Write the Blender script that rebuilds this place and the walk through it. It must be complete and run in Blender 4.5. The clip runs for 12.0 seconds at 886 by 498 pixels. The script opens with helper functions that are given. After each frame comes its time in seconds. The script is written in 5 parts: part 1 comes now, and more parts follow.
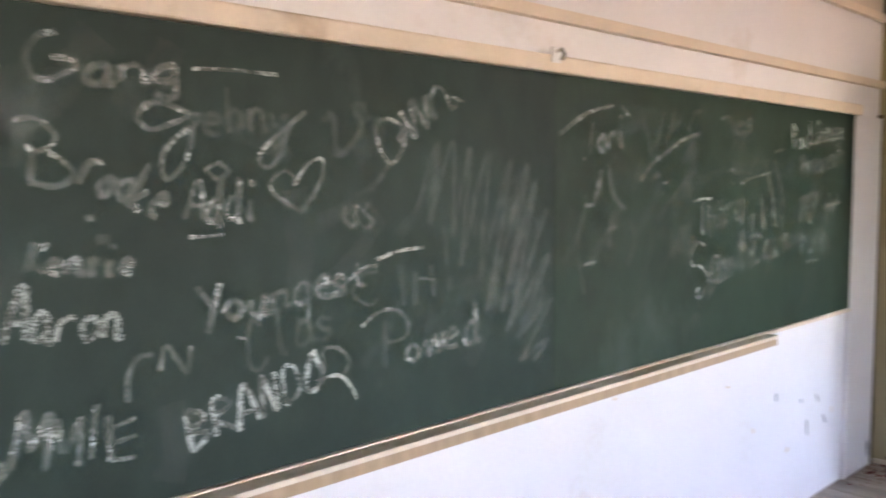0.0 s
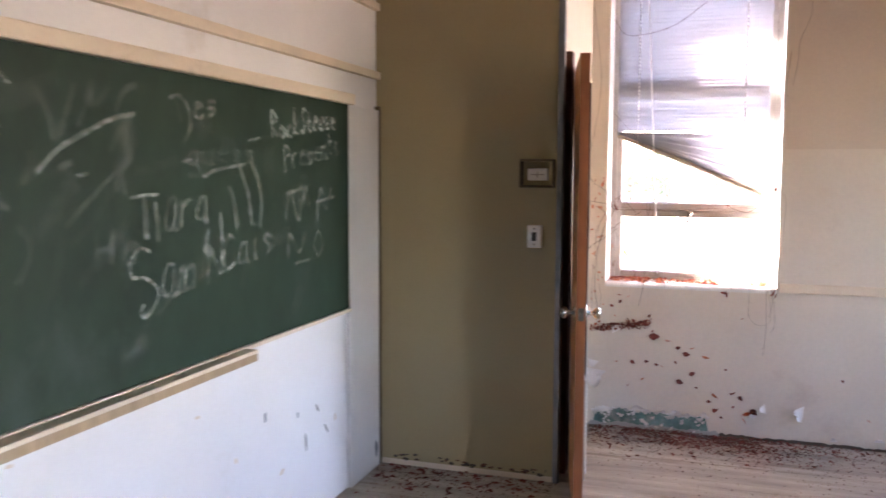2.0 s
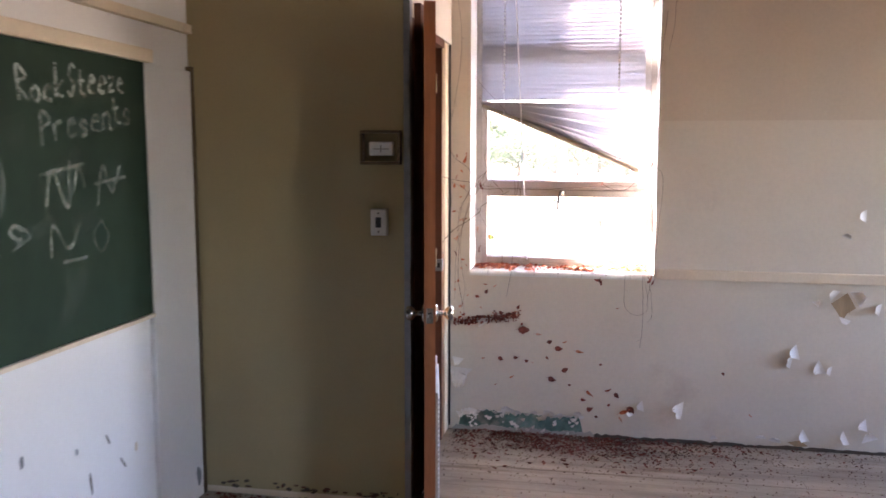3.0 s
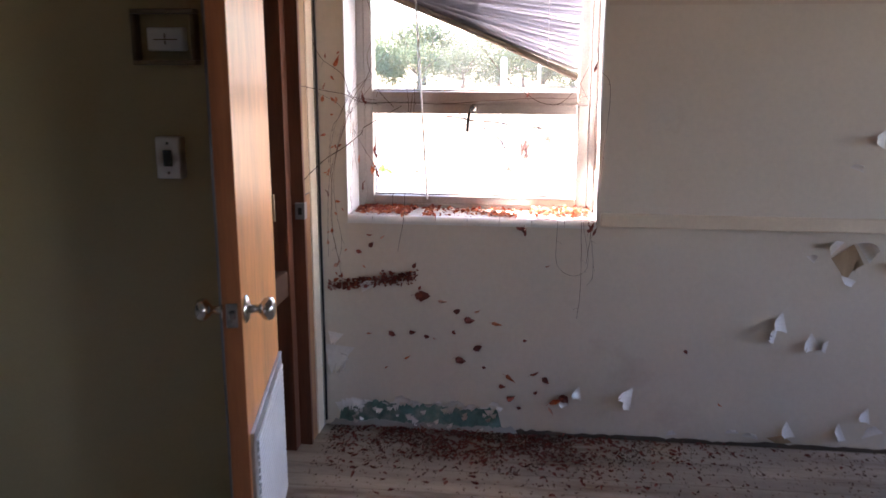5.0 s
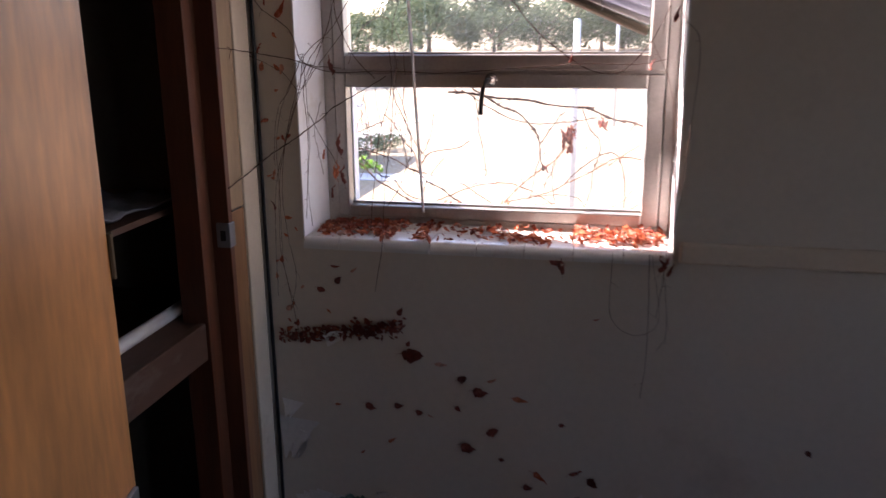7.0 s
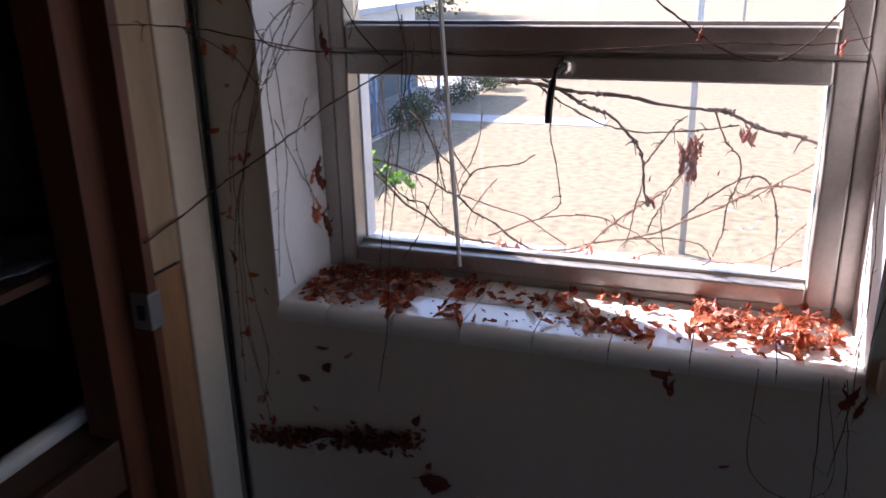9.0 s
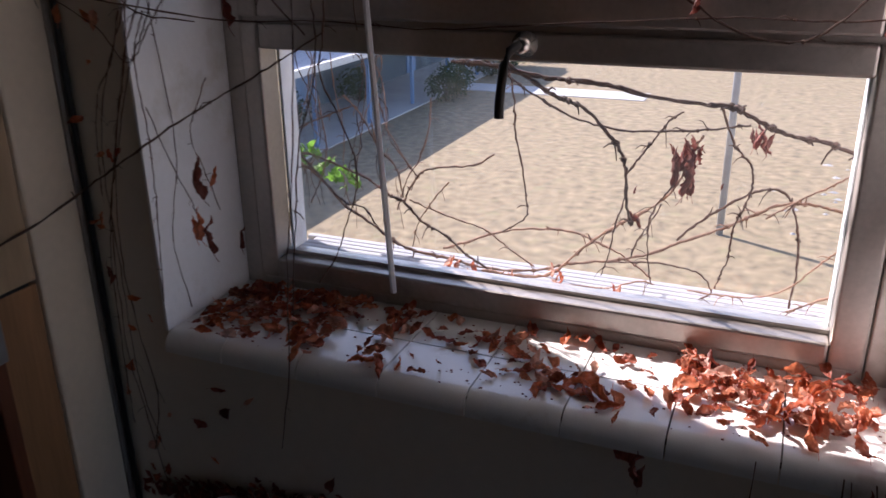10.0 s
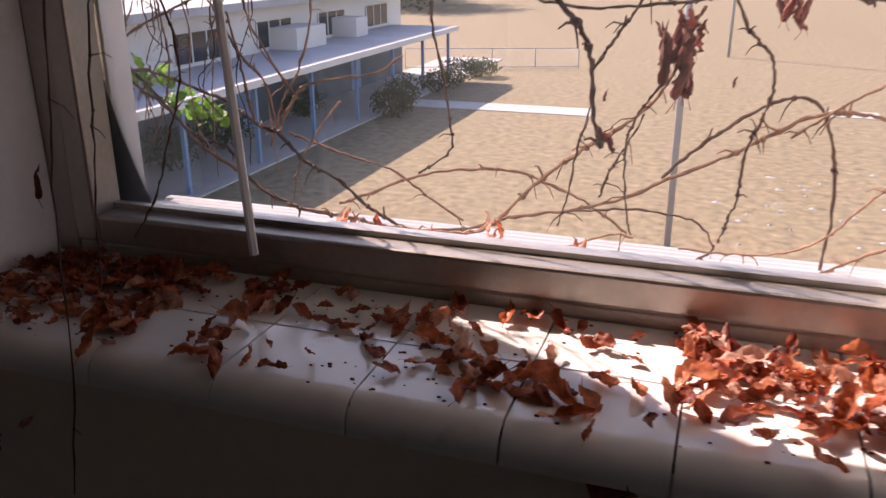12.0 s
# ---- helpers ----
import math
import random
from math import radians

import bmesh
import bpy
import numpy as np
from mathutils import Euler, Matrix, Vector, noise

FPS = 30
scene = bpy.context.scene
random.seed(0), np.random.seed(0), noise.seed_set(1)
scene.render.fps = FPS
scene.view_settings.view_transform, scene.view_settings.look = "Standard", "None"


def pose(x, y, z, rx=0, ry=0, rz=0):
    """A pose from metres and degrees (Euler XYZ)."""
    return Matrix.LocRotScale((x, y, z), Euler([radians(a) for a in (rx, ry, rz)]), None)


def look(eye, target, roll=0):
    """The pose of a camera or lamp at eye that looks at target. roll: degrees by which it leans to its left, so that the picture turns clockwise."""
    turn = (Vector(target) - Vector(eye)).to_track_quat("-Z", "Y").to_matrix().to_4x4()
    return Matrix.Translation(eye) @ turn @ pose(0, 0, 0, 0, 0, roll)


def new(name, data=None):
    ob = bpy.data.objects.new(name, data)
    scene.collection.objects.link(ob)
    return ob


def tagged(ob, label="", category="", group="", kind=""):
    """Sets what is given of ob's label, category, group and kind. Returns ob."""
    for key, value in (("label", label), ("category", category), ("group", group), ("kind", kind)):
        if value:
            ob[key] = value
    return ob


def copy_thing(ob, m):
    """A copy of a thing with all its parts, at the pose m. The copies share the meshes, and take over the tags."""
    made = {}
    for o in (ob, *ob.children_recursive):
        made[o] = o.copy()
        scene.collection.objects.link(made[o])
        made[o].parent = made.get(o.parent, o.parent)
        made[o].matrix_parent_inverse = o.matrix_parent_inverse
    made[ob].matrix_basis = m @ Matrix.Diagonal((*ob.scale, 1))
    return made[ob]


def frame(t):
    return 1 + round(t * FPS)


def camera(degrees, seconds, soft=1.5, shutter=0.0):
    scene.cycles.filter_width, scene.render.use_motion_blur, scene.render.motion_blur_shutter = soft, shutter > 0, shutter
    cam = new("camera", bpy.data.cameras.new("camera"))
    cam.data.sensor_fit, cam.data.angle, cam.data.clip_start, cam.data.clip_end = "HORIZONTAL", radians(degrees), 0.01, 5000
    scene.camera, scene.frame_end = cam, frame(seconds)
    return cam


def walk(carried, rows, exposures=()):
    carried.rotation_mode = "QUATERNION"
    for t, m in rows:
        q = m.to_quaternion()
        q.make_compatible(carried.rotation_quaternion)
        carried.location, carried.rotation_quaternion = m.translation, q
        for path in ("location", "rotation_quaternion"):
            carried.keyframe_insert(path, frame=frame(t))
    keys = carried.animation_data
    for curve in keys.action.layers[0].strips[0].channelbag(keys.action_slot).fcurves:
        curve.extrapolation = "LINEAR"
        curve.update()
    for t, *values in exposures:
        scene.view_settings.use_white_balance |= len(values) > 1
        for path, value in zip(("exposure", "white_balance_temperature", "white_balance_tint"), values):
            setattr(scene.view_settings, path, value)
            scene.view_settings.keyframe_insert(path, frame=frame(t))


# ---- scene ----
cam = camera(56.4, 12.0, shutter=0.5)
PATH = [
    (0, (0.257, 0.169, 1.523), (-1.186, 1.544, 1.362), -0.3),
    (0.5, (0.26, 0.264, 1.518), (-0.958, 1.842, 1.358), 0.2),
    (1, (0.241, 0.421, 1.531), (-0.719, 2.17, 1.381), 0.5),
    (1.5, (0.259, 0.612, 1.518), (-0.477, 2.465, 1.358), 0.2),
    (2, (0.327, 0.91, 1.524), (-0.295, 2.802, 1.342), 0.2),
    (2.5, (0.41, 1.22, 1.512), (-0.098, 3.143, 1.306), 0.3),
    (3, (0.384, 1.563, 1.515), (0.017, 3.515, 1.278), 0.1),
    (3.2, (0.388, 1.703, 1.498), (0.029, 3.658, 1.272), -0.5),
    (4.8, (0.472, 2.649, 1.46), (0.218, 4.586, 1.03), 0.2),
    (5, (0.465, 2.781, 1.467), (0.232, 4.717, 1.025), 0.1),
    (5.5, (0.517, 3.056, 1.426), (0.227, 4.996, 1.033), 0.0),
    (6, (0.557, 3.337, 1.439), (0.222, 5.267, 1.032), 0.5),
    (6.5, (0.544, 3.609, 1.411), (0.208, 5.525, 0.949), 0.3),
    (7, (0.533, 3.864, 1.425), (0.126, 5.752, 0.905), -0.5),
    (7.2, (0.535, 3.968, 1.439), (0.073, 5.838, 0.902), -0.7),
    (8.8, (0.445, 4.636, 1.466), (-0.18, 6.42, 0.813), -1.0),
    (9, (0.47, 4.696, 1.458), (-0.179, 6.469, 0.799), -1.3),
    (9.5, (0.473, 4.873, 1.449), (-0.191, 6.628, 0.758), -0.9),
    (10, (0.51, 5.046, 1.428), (-0.215, 6.764, 0.703), -0.7),
    (10.5, (0.514, 5.138, 1.37), (-0.233, 6.849, 0.652), -1.0),
    (11, (0.504, 5.218, 1.308), (-0.219, 6.94, 0.592), -0.6),
    (11.5, (0.485, 5.307, 1.26), (-0.159, 7.067, 0.561), -0.3),
    (12, (0.44, 5.376, 1.212), (-0.176, 7.152, 0.53), -0.2),
]
walk(cam, [(t, look(eye, target, roll)) for t, eye, target, roll in PATH],
     exposures=[(0, 6.4, 6850, 31), (0.5, 6.8, 6850, 33), (1.0, 6.4, 6850, 31), (2.0, 6.05, 6850, 30), (2.5, 5.85, 6850, 30), (3.2, 5.5, 6800, 30), (4.8, 4.7, 6600, 30), (5.5, 4.27, 6650, 31),
                (6.5, 3.25, 6650, 33), (7.2, 2.8, 6450, 33), (8.8, 2.18, 6000, 28), (9.5, 1.7, 5950, 26), (10.5, 1.27, 6550, 31), (12, 1.2, 7200, 35)])

# ---- world, sun, lamps ----
SUN = Vector((-0.9, 0.436, 0.7)).normalized()
world = bpy.data.worlds.new("sky")
scene.world = world
world.use_nodes = True
wn = world.node_tree
sky = wn.nodes.new("ShaderNodeTexSky")
sky.sky_type = "NISHITA"
sky.sun_disc = False
sky.sun_elevation = math.asin(SUN.z)
sky.sun_rotation = math.atan2(SUN.x, SUN.y)
wn.nodes["Background"].inputs[1].default_value = 0.15
wn.links.new(sky.outputs[0], wn.nodes["Background"].inputs[0])
sun = new("sun", bpy.data.lights.new("sun", "SUN"))
sun.data.energy, sun.data.angle, sun.data.color = 5.0, radians(0.6), (1.0, 0.93, 0.82)
sun.matrix_world = look(SUN * 60, (0, 0, 0))


def window_light(x, y, z, w, h, watts, aim):
    """Sky light that enters by an opening."""
    lamp = new("window_light", bpy.data.lights.new("window_light", "AREA"))
    lamp.data.shape, lamp.data.size, lamp.data.size_y, lamp.data.energy = "RECTANGLE", w, h, watts
    lamp.data.color = (0.86, 0.92, 1.0)
    lamp.matrix_world = look((x, y, z), aim)


for y, w in ((1.1, 0.8), (5.0, 1.1)):
    window_light(5.15, y, 1.65, w, 1.2, 0.125 * w, (0, y, 1.6))

# ---- materials ----
MATS = {}


def material(name, colour, rough=0.7, metal=0.0, vary=0.15, scale=6.0, fine=60.0, bump=0.15, tint=None, spots=0.0, random_tone=0.0, stretch=(1, 1, 1), spec=0.5, translucent=0.0, ramp=()):
    """A surface with blotches, grain and relief; tint is the colour of its stains."""
    m = bpy.data.materials.new(name)
    m.use_nodes = True
    nt = m.node_tree
    N, L = nt.nodes, nt.links
    b = N["Principled BSDF"]
    tc = N.new("ShaderNodeTexCoord")
    mp = N.new("ShaderNodeMapping")
    mp.inputs["Scale"].default_value = stretch
    L.new(tc.outputs["Object"], mp.inputs[0])
    big, small = N.new("ShaderNodeTexNoise"), N.new("ShaderNodeTexNoise")
    for n, sc, d in ((big, scale, 5), (small, fine, 3)):
        n.inputs["Scale"].default_value, n.inputs["Detail"].default_value = sc, d
        L.new(mp.outputs[0], n.inputs["Vector"])
    add = N.new("ShaderNodeMath")
    add.operation = "MULTIPLY_ADD"
    L.new(small.outputs["Fac"], add.inputs[0])
    add.inputs[1].default_value = 0.5
    L.new(big.outputs["Fac"], add.inputs[2])
    rng = N.new("ShaderNodeMapRange")
    rng.inputs[1].default_value, rng.inputs[2].default_value = 0.4, 1.1
    rng.inputs[3].default_value, rng.inputs[4].default_value = 1 - vary * 1.3, 1 + vary * 0.7
    L.new(add.outputs[0], rng.inputs[0])
    tone = N.new("ShaderNodeMix")
    tone.data_type, tone.blend_type = "RGBA", "MULTIPLY"
    tone.inputs[0].default_value = 1
    tone.inputs[6].default_value = (*colour, 1)
    L.new(rng.outputs[0], tone.inputs[7])
    out = tone.outputs[2]
    if ramp:
        who, cr = N.new("ShaderNodeObjectInfo"), N.new("ShaderNodeValToRGB")
        L.new(who.outputs["Random"], cr.inputs[0])
        for k, c in enumerate(ramp):
            e = cr.color_ramp.elements[k] if k < 2 else cr.color_ramp.elements.new(1.0)
            e.color = (*c, 1)
        for k, e in enumerate(cr.color_ramp.elements):
            e.position = k / (len(ramp) - 1)
        L.new(cr.outputs[0], tone.inputs[6])
    if random_tone:
        oi = N.new("ShaderNodeObjectInfo")
        r2 = N.new("ShaderNodeMapRange")
        r2.inputs[3].default_value, r2.inputs[4].default_value = 1 - random_tone, 1 + random_tone
        L.new(oi.outputs["Random"], r2.inputs[0])
        t2 = N.new("ShaderNodeMix")
        t2.data_type, t2.blend_type = "RGBA", "MULTIPLY"
        t2.inputs[0].default_value = 1
        L.new(out, t2.inputs[6])
        L.new(r2.outputs[0], t2.inputs[7])
        out = t2.outputs[2]
    if tint:
        st = N.new("ShaderNodeTexNoise")
        st.inputs["Scale"].default_value, st.inputs["Detail"].default_value, st.inputs["Roughness"].default_value = scale * 0.6, 8, 0.68
        L.new(mp.outputs[0], st.inputs["Vector"])
        r3 = N.new("ShaderNodeMapRange")
        r3.inputs[1].default_value, r3.inputs[2].default_value = 0.62 - spots * 0.2, 0.72 - spots * 0.12
        r3.inputs[4].default_value = 0.85
        L.new(st.outputs["Fac"], r3.inputs[0])
        t3 = N.new("ShaderNodeMix")
        t3.data_type = "RGBA"
        L.new(r3.outputs[0], t3.inputs[0])
        L.new(out, t3.inputs[6])
        t3.inputs[7].default_value = (*tint, 1)
        out = t3.outputs[2]
    L.new(out, b.inputs["Base Color"])
    b.inputs["Roughness"].default_value, b.inputs["Metallic"].default_value = rough, metal
    b.inputs["Specular IOR Level"].default_value = spec
    if bump:
        bp = N.new("ShaderNodeBump")
        bp.inputs["Strength"].default_value, bp.inputs["Distance"].default_value = bump, 0.004
        L.new(add.outputs[0], bp.inputs["Height"])
        L.new(bp.outputs[0], b.inputs["Normal"])
    if translucent:
        tr = N.new("ShaderNodeBsdfTranslucent")
        mix = N.new("ShaderNodeMixShader")
        mix.inputs[0].default_value = translucent
        L.new(out, tr.inputs[0])
        L.new(b.outputs[0], mix.inputs[1])
        L.new(tr.outputs[0], mix.inputs[2])
        L.new(mix.outputs[0], N["Material Output"].inputs[0])
    MATS[name] = m
    return m


white_wall = material("white_wall", (0.80, 0.78, 0.77), 0.5, vary=0.07, scale=1.8, fine=90, bump=0.25, tint=(0.62, 0.56, 0.5), spots=0.12)
cream_wall = material("cream_wall", (0.70, 0.625, 0.525), 0.55, vary=0.08, scale=1.6, fine=60, bump=0.3, tint=(0.55, 0.46, 0.38), spots=0.15)
reveal_white = material("reveal_white", (0.87, 0.87, 0.88), 0.5, vary=0.06, scale=5, fine=90, bump=0.25, tint=(0.66, 0.62, 0.56), spots=0.08)
upper_wall = material("upper_wall", (0.64, 0.55, 0.45), 0.55, vary=0.08, scale=1.6, fine=60, bump=0.3)
cream_trim = material("cream_trim", (0.74, 0.62, 0.48), 0.45, vary=0.1, scale=5, fine=70, bump=0.12, tint=(0.5, 0.38, 0.26), spots=0.1)
# For the unseen walls; dark colour chosen to weaken light bounced onto the north wall.
plain_wall = material("plain_wall", (0.24, 0.21, 0.18), 0.7, vary=0.1)
# The ceiling is out of view; its grey holds down the bounced light.
ceiling_dark = material("ceiling_dark", (0.34, 0.33, 0.31), 0.9, vary=0.1)
board_green = material("board_green", (0.016, 0.036, 0.027), 0.6, spec=0.3, vary=0.35, scale=1.6, fine=14, bump=0.03, tint=(0.045, 0.07, 0.06), spots=0.25, stretch=(1, 1, 0.6))
board_new = material("board_new", (0.022, 0.046, 0.029), 0.6, spec=0.3, vary=0.35, scale=1.6, fine=14, bump=0.03, tint=(0.05, 0.075, 0.06), spots=0.25, stretch=(1, 1, 0.6))
yellow_panel = material("yellow_panel", (0.39, 0.312, 0.168), 0.5, vary=0.08, scale=2, fine=150, bump=0.06)
grey_metal = material("grey_metal", (0.27, 0.28, 0.30), 0.45, 0.6, vary=0.2, scale=9, bump=0.05)
aluminium = material("aluminium", (0.52, 0.48, 0.44), 0.42, 0.75, vary=0.2, scale=7, fine=120, bump=0.06, tint=(0.3, 0.26, 0.22), spots=0.2)
door_wood = material("door_wood", (0.76, 0.31, 0.098), 0.38, vary=0.42, scale=1.5, fine=14, bump=0.05, stretch=(3.2, 3.2, 0.7), tint=(0.42, 0.13, 0.04), spots=0.25)
jamb_wood = material("jamb_wood", (0.14, 0.045, 0.02), 0.5, vary=0.4, scale=3.0, fine=22, bump=0.1, stretch=(9, 9, 0.7))
edge_wood = material("edge_wood", (0.36, 0.12, 0.045), 0.45, vary=0.35, scale=3.0, fine=22, bump=0.1, stretch=(9, 9, 0.7))
casing_wood = material("casing_wood", (0.34, 0.17, 0.075), 0.55, vary=0.35, scale=3.0, fine=22, bump=0.1, stretch=(9, 9, 0.7))
raw_wood = material("raw_wood", (0.43, 0.30, 0.18), 0.6, vary=0.25, scale=3.0, fine=25, bump=0.1, stretch=(8, 8, 0.8))
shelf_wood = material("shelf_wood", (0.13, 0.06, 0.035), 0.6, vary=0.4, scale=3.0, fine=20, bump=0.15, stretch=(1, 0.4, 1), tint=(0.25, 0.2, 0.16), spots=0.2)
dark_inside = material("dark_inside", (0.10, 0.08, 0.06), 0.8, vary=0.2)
floor_wood = material("floor_wood", (0.44, 0.37, 0.30), 0.65, vary=0.35, scale=2.2, fine=30, bump=0.2, random_tone=0.14, tint=(0.19, 0.13, 0.09), spots=0.35, stretch=(0.8, 6, 6))
tile_glaze = material("tile_glaze", (0.80, 0.79, 0.76), 0.12, vary=0.05, scale=12, fine=80, bump=0.03, tint=(0.55, 0.48, 0.40), spots=0.1, random_tone=0.03)
grout = material("grout", (0.16, 0.13, 0.11), 0.9)
plastic_white = material("plastic_white", (0.72, 0.71, 0.69), 0.4, vary=0.08)
black_plastic = material("black_plastic", (0.015, 0.015, 0.016), 0.35, vary=0.2)
brown_metal = material("brown_metal", (0.17, 0.12, 0.07), 0.4, 0.6, vary=0.2)
chrome = material("chrome", (0.62, 0.6, 0.57), 0.22, 1.0, vary=0.25, scale=30, bump=0.02)
blind_slat = material("blind_slat", (0.38, 0.38, 0.43), 0.4, vary=0.05, bump=0.02)
bottom_rail = material("bottom_rail", (0.34, 0.28, 0.21), 0.5, vary=0.15)
cord_white = material("cord_white", (0.8, 0.8, 0.8), 0.7, translucent=0.3)
vine_bark = material("vine_bark", (0.10, 0.05, 0.032), 0.8, vary=0.4, scale=40, bump=0.3, random_tone=0.3)
vine_pale = material("vine_pale", (0.30, 0.16, 0.10), 0.75, vary=0.35, scale=40, bump=0.3, random_tone=0.25)
dry_leaf = material("dry_leaf", (0.55, 0.2, 0.1), 0.55, vary=0.5, scale=2.6, fine=13, bump=0.35, ramp=((0.26, 0.05, 0.03), (0.42, 0.085, 0.035), (0.60, 0.15, 0.05), (0.68, 0.24, 0.12), (0.74, 0.46, 0.36)),
                    tint=(0.50, 0.25, 0.18), spots=0.2, translucent=0.35)
sill_scrap = material("sill_scrap", (0.36, 0.085, 0.04), 0.6, vary=0.6, scale=45, fine=160, bump=0.3, tint=(0.52, 0.22, 0.12), spots=0.4, translucent=0.3)
dark_leaf = material("dark_leaf", (0.23, 0.058, 0.04), 0.7, vary=0.45, scale=2.6, fine=13, bump=0.3, random_tone=0.4, translucent=0.2)
floor_dirt = material("floor_dirt", (0.16, 0.085, 0.06), 0.9, vary=0.6, scale=5, fine=60)
green_leaf = material("green_leaf", (0.16, 0.34, 0.04), 0.5, vary=0.3, scale=30, translucent=0.45, random_tone=0.2)
teal_paint = material("teal_paint", (0.13, 0.25, 0.22), 0.7, vary=0.4, scale=14, fine=60, bump=0.6, tint=(0.45, 0.42, 0.36), spots=0.75)
paint_flake = material("paint_flake", (0.78, 0.74, 0.70), 0.5, vary=0.1, random_tone=0.08)
# outdoors
dry_grass = material("dry_grass", (0.275, 0.208, 0.12), 0.95, vary=0.55, scale=3.6, fine=38, bump=0.06, tint=(0.23, 0.20, 0.10), spots=0.35)
concrete = material("concrete", (0.46, 0.44, 0.41), 0.85, vary=0.15, scale=1.0, fine=20)
stucco = material("stucco", (0.66, 0.64, 0.60), 0.85, vary=0.08, scale=0.5, fine=10)
canopy_shade = material("canopy_shade", (0.10, 0.13, 0.15), 0.8, vary=0.2, scale=0.8, fine=10)
roofing = material("roofing", (0.42, 0.42, 0.44), 0.8, vary=0.15, scale=0.6, fine=12)
white_bead = material("white_bead", (0.80, 0.80, 0.80), 0.6, vary=0.1, scale=20)
outer_shade = material("outer_shade", (0.24, 0.21, 0.19), 0.85, vary=0.25, scale=6, fine=60, bump=0.3)
grey_cloth = material("grey_cloth", (0.20, 0.20, 0.23), 0.9, vary=0.3, scale=20)
blue_paint = material("blue_paint", (0.16, 0.26, 0.42), 0.5, vary=0.1)
galvanised = material("galvanised", (0.42, 0.44, 0.48), 0.45, 0.4, vary=0.12)
dark_glass = material("dark_glass", (0.03, 0.035, 0.04), 0.1, vary=0.1, bump=0)
bark = material("bark", (0.12, 0.09, 0.07), 0.9, vary=0.3, bump=0.5)
foliage = material("foliage", (0.075, 0.10, 0.05), 0.9, spec=0.2, vary=0.4, scale=0.8, fine=5, random_tone=0.2, translucent=0.2)


def glass_material():
    m = bpy.data.materials.new("window_glass")
    m.use_nodes = True
    N, L = m.node_tree.nodes, m.node_tree.links
    tr, gl, mix, fr = N.new("ShaderNodeBsdfTransparent"), N.new("ShaderNodeBsdfGlossy"), N.new("ShaderNodeMixShader"), N.new("ShaderNodeFresnel")
    tr.inputs[0].default_value = (0.93, 0.95, 0.95, 1)
    gl.inputs["Roughness"].default_value = 0.02
    L.new(fr.outputs[0], mix.inputs[0])
    L.new(tr.outputs[0], mix.inputs[1])
    L.new(gl.outputs[0], mix.inputs[2])
    dust, df, tc = N.new("ShaderNodeTexNoise"), N.new("ShaderNodeBsdfTranslucent"), N.new("ShaderNodeTexCoord")
    dust.inputs["Scale"].default_value, dust.inputs["Detail"].default_value, dust.inputs["Roughness"].default_value = 38, 8, 0.8
    L.new(tc.outputs["Object"], dust.inputs["Vector"])
    rng, mix2 = N.new("ShaderNodeMapRange"), N.new("ShaderNodeMixShader")
    rng.inputs[1].default_value, rng.inputs[2].default_value, rng.inputs[3].default_value, rng.inputs[4].default_value = 0.60, 0.85, 0.009, 0.22
    L.new(dust.outputs["Fac"], rng.inputs[0])
    L.new(rng.outputs[0], mix2.inputs[0])
    L.new(mix.outputs[0], mix2.inputs[1])
    L.new(df.outputs[0], mix2.inputs[2])
    L.new(mix2.outputs[0], N["Material Output"].inputs[0])
    return m


window_glass = glass_material()

# ---- building helpers ----


def box(bm, x0, x1, y0, y1, z0, z1, bevel=0.0, m=None):
    """An upright block in bm, with its edges rounded off by bevel."""
    made = bmesh.ops.create_cube(bm, size=1)["verts"]
    for v in made:
        v.co = Vector(((x0 + x1) / 2 + v.co.x * (x1 - x0), (y0 + y1) / 2 + v.co.y * (y1 - y0), (z0 + z1) / 2 + v.co.z * (z1 - z0)))
    if bevel:
        edges = list({e for v in made for e in v.link_edges})
        done = bmesh.ops.bevel(bm, geom=edges, offset=bevel, segments=2, affect="EDGES", profile=0.5)
        made = list({v for f in done["faces"] for v in f.verts} | {v for v in made if v.is_valid})
    if m is not None:
        for v in made:
            v.co = m @ v.co
    return made


def mesh_of(name, bm, mat, smooth=False):
    me = bpy.data.meshes.new(name)
    bm.to_mesh(me)
    bm.free()
    me.materials.append(mat)
    if smooth:
        for p in me.polygons:
            p.use_smooth = True
    return me


def part(name, bm, mat, parent=None, label="", smooth=False):
    ob = new(name, mesh_of(name, bm, mat, smooth))
    if parent is not None:
        ob.parent = parent
    if label:
        tagged(ob, label)
    return ob


def block(name, mat, dims, parent=None, label="", bevel=0.0, m=None):
    bm = bmesh.new()
    box(bm, *dims, bevel=bevel, m=m)
    return part(name, bm, mat, parent, label)


def empty(name, at, label, category, group="", kind=""):
    ob = new(name)
    ob.location = at
    ob.empty_display_size = 0.1
    return tagged(ob, label, category, group, kind)


def under(ob, parent):
    """Parents ob and keeps it where it was built, in world coordinates."""
    ob.parent = parent
    ob.matrix_parent_inverse = Matrix.Translation(-Vector(parent.location))
    return ob


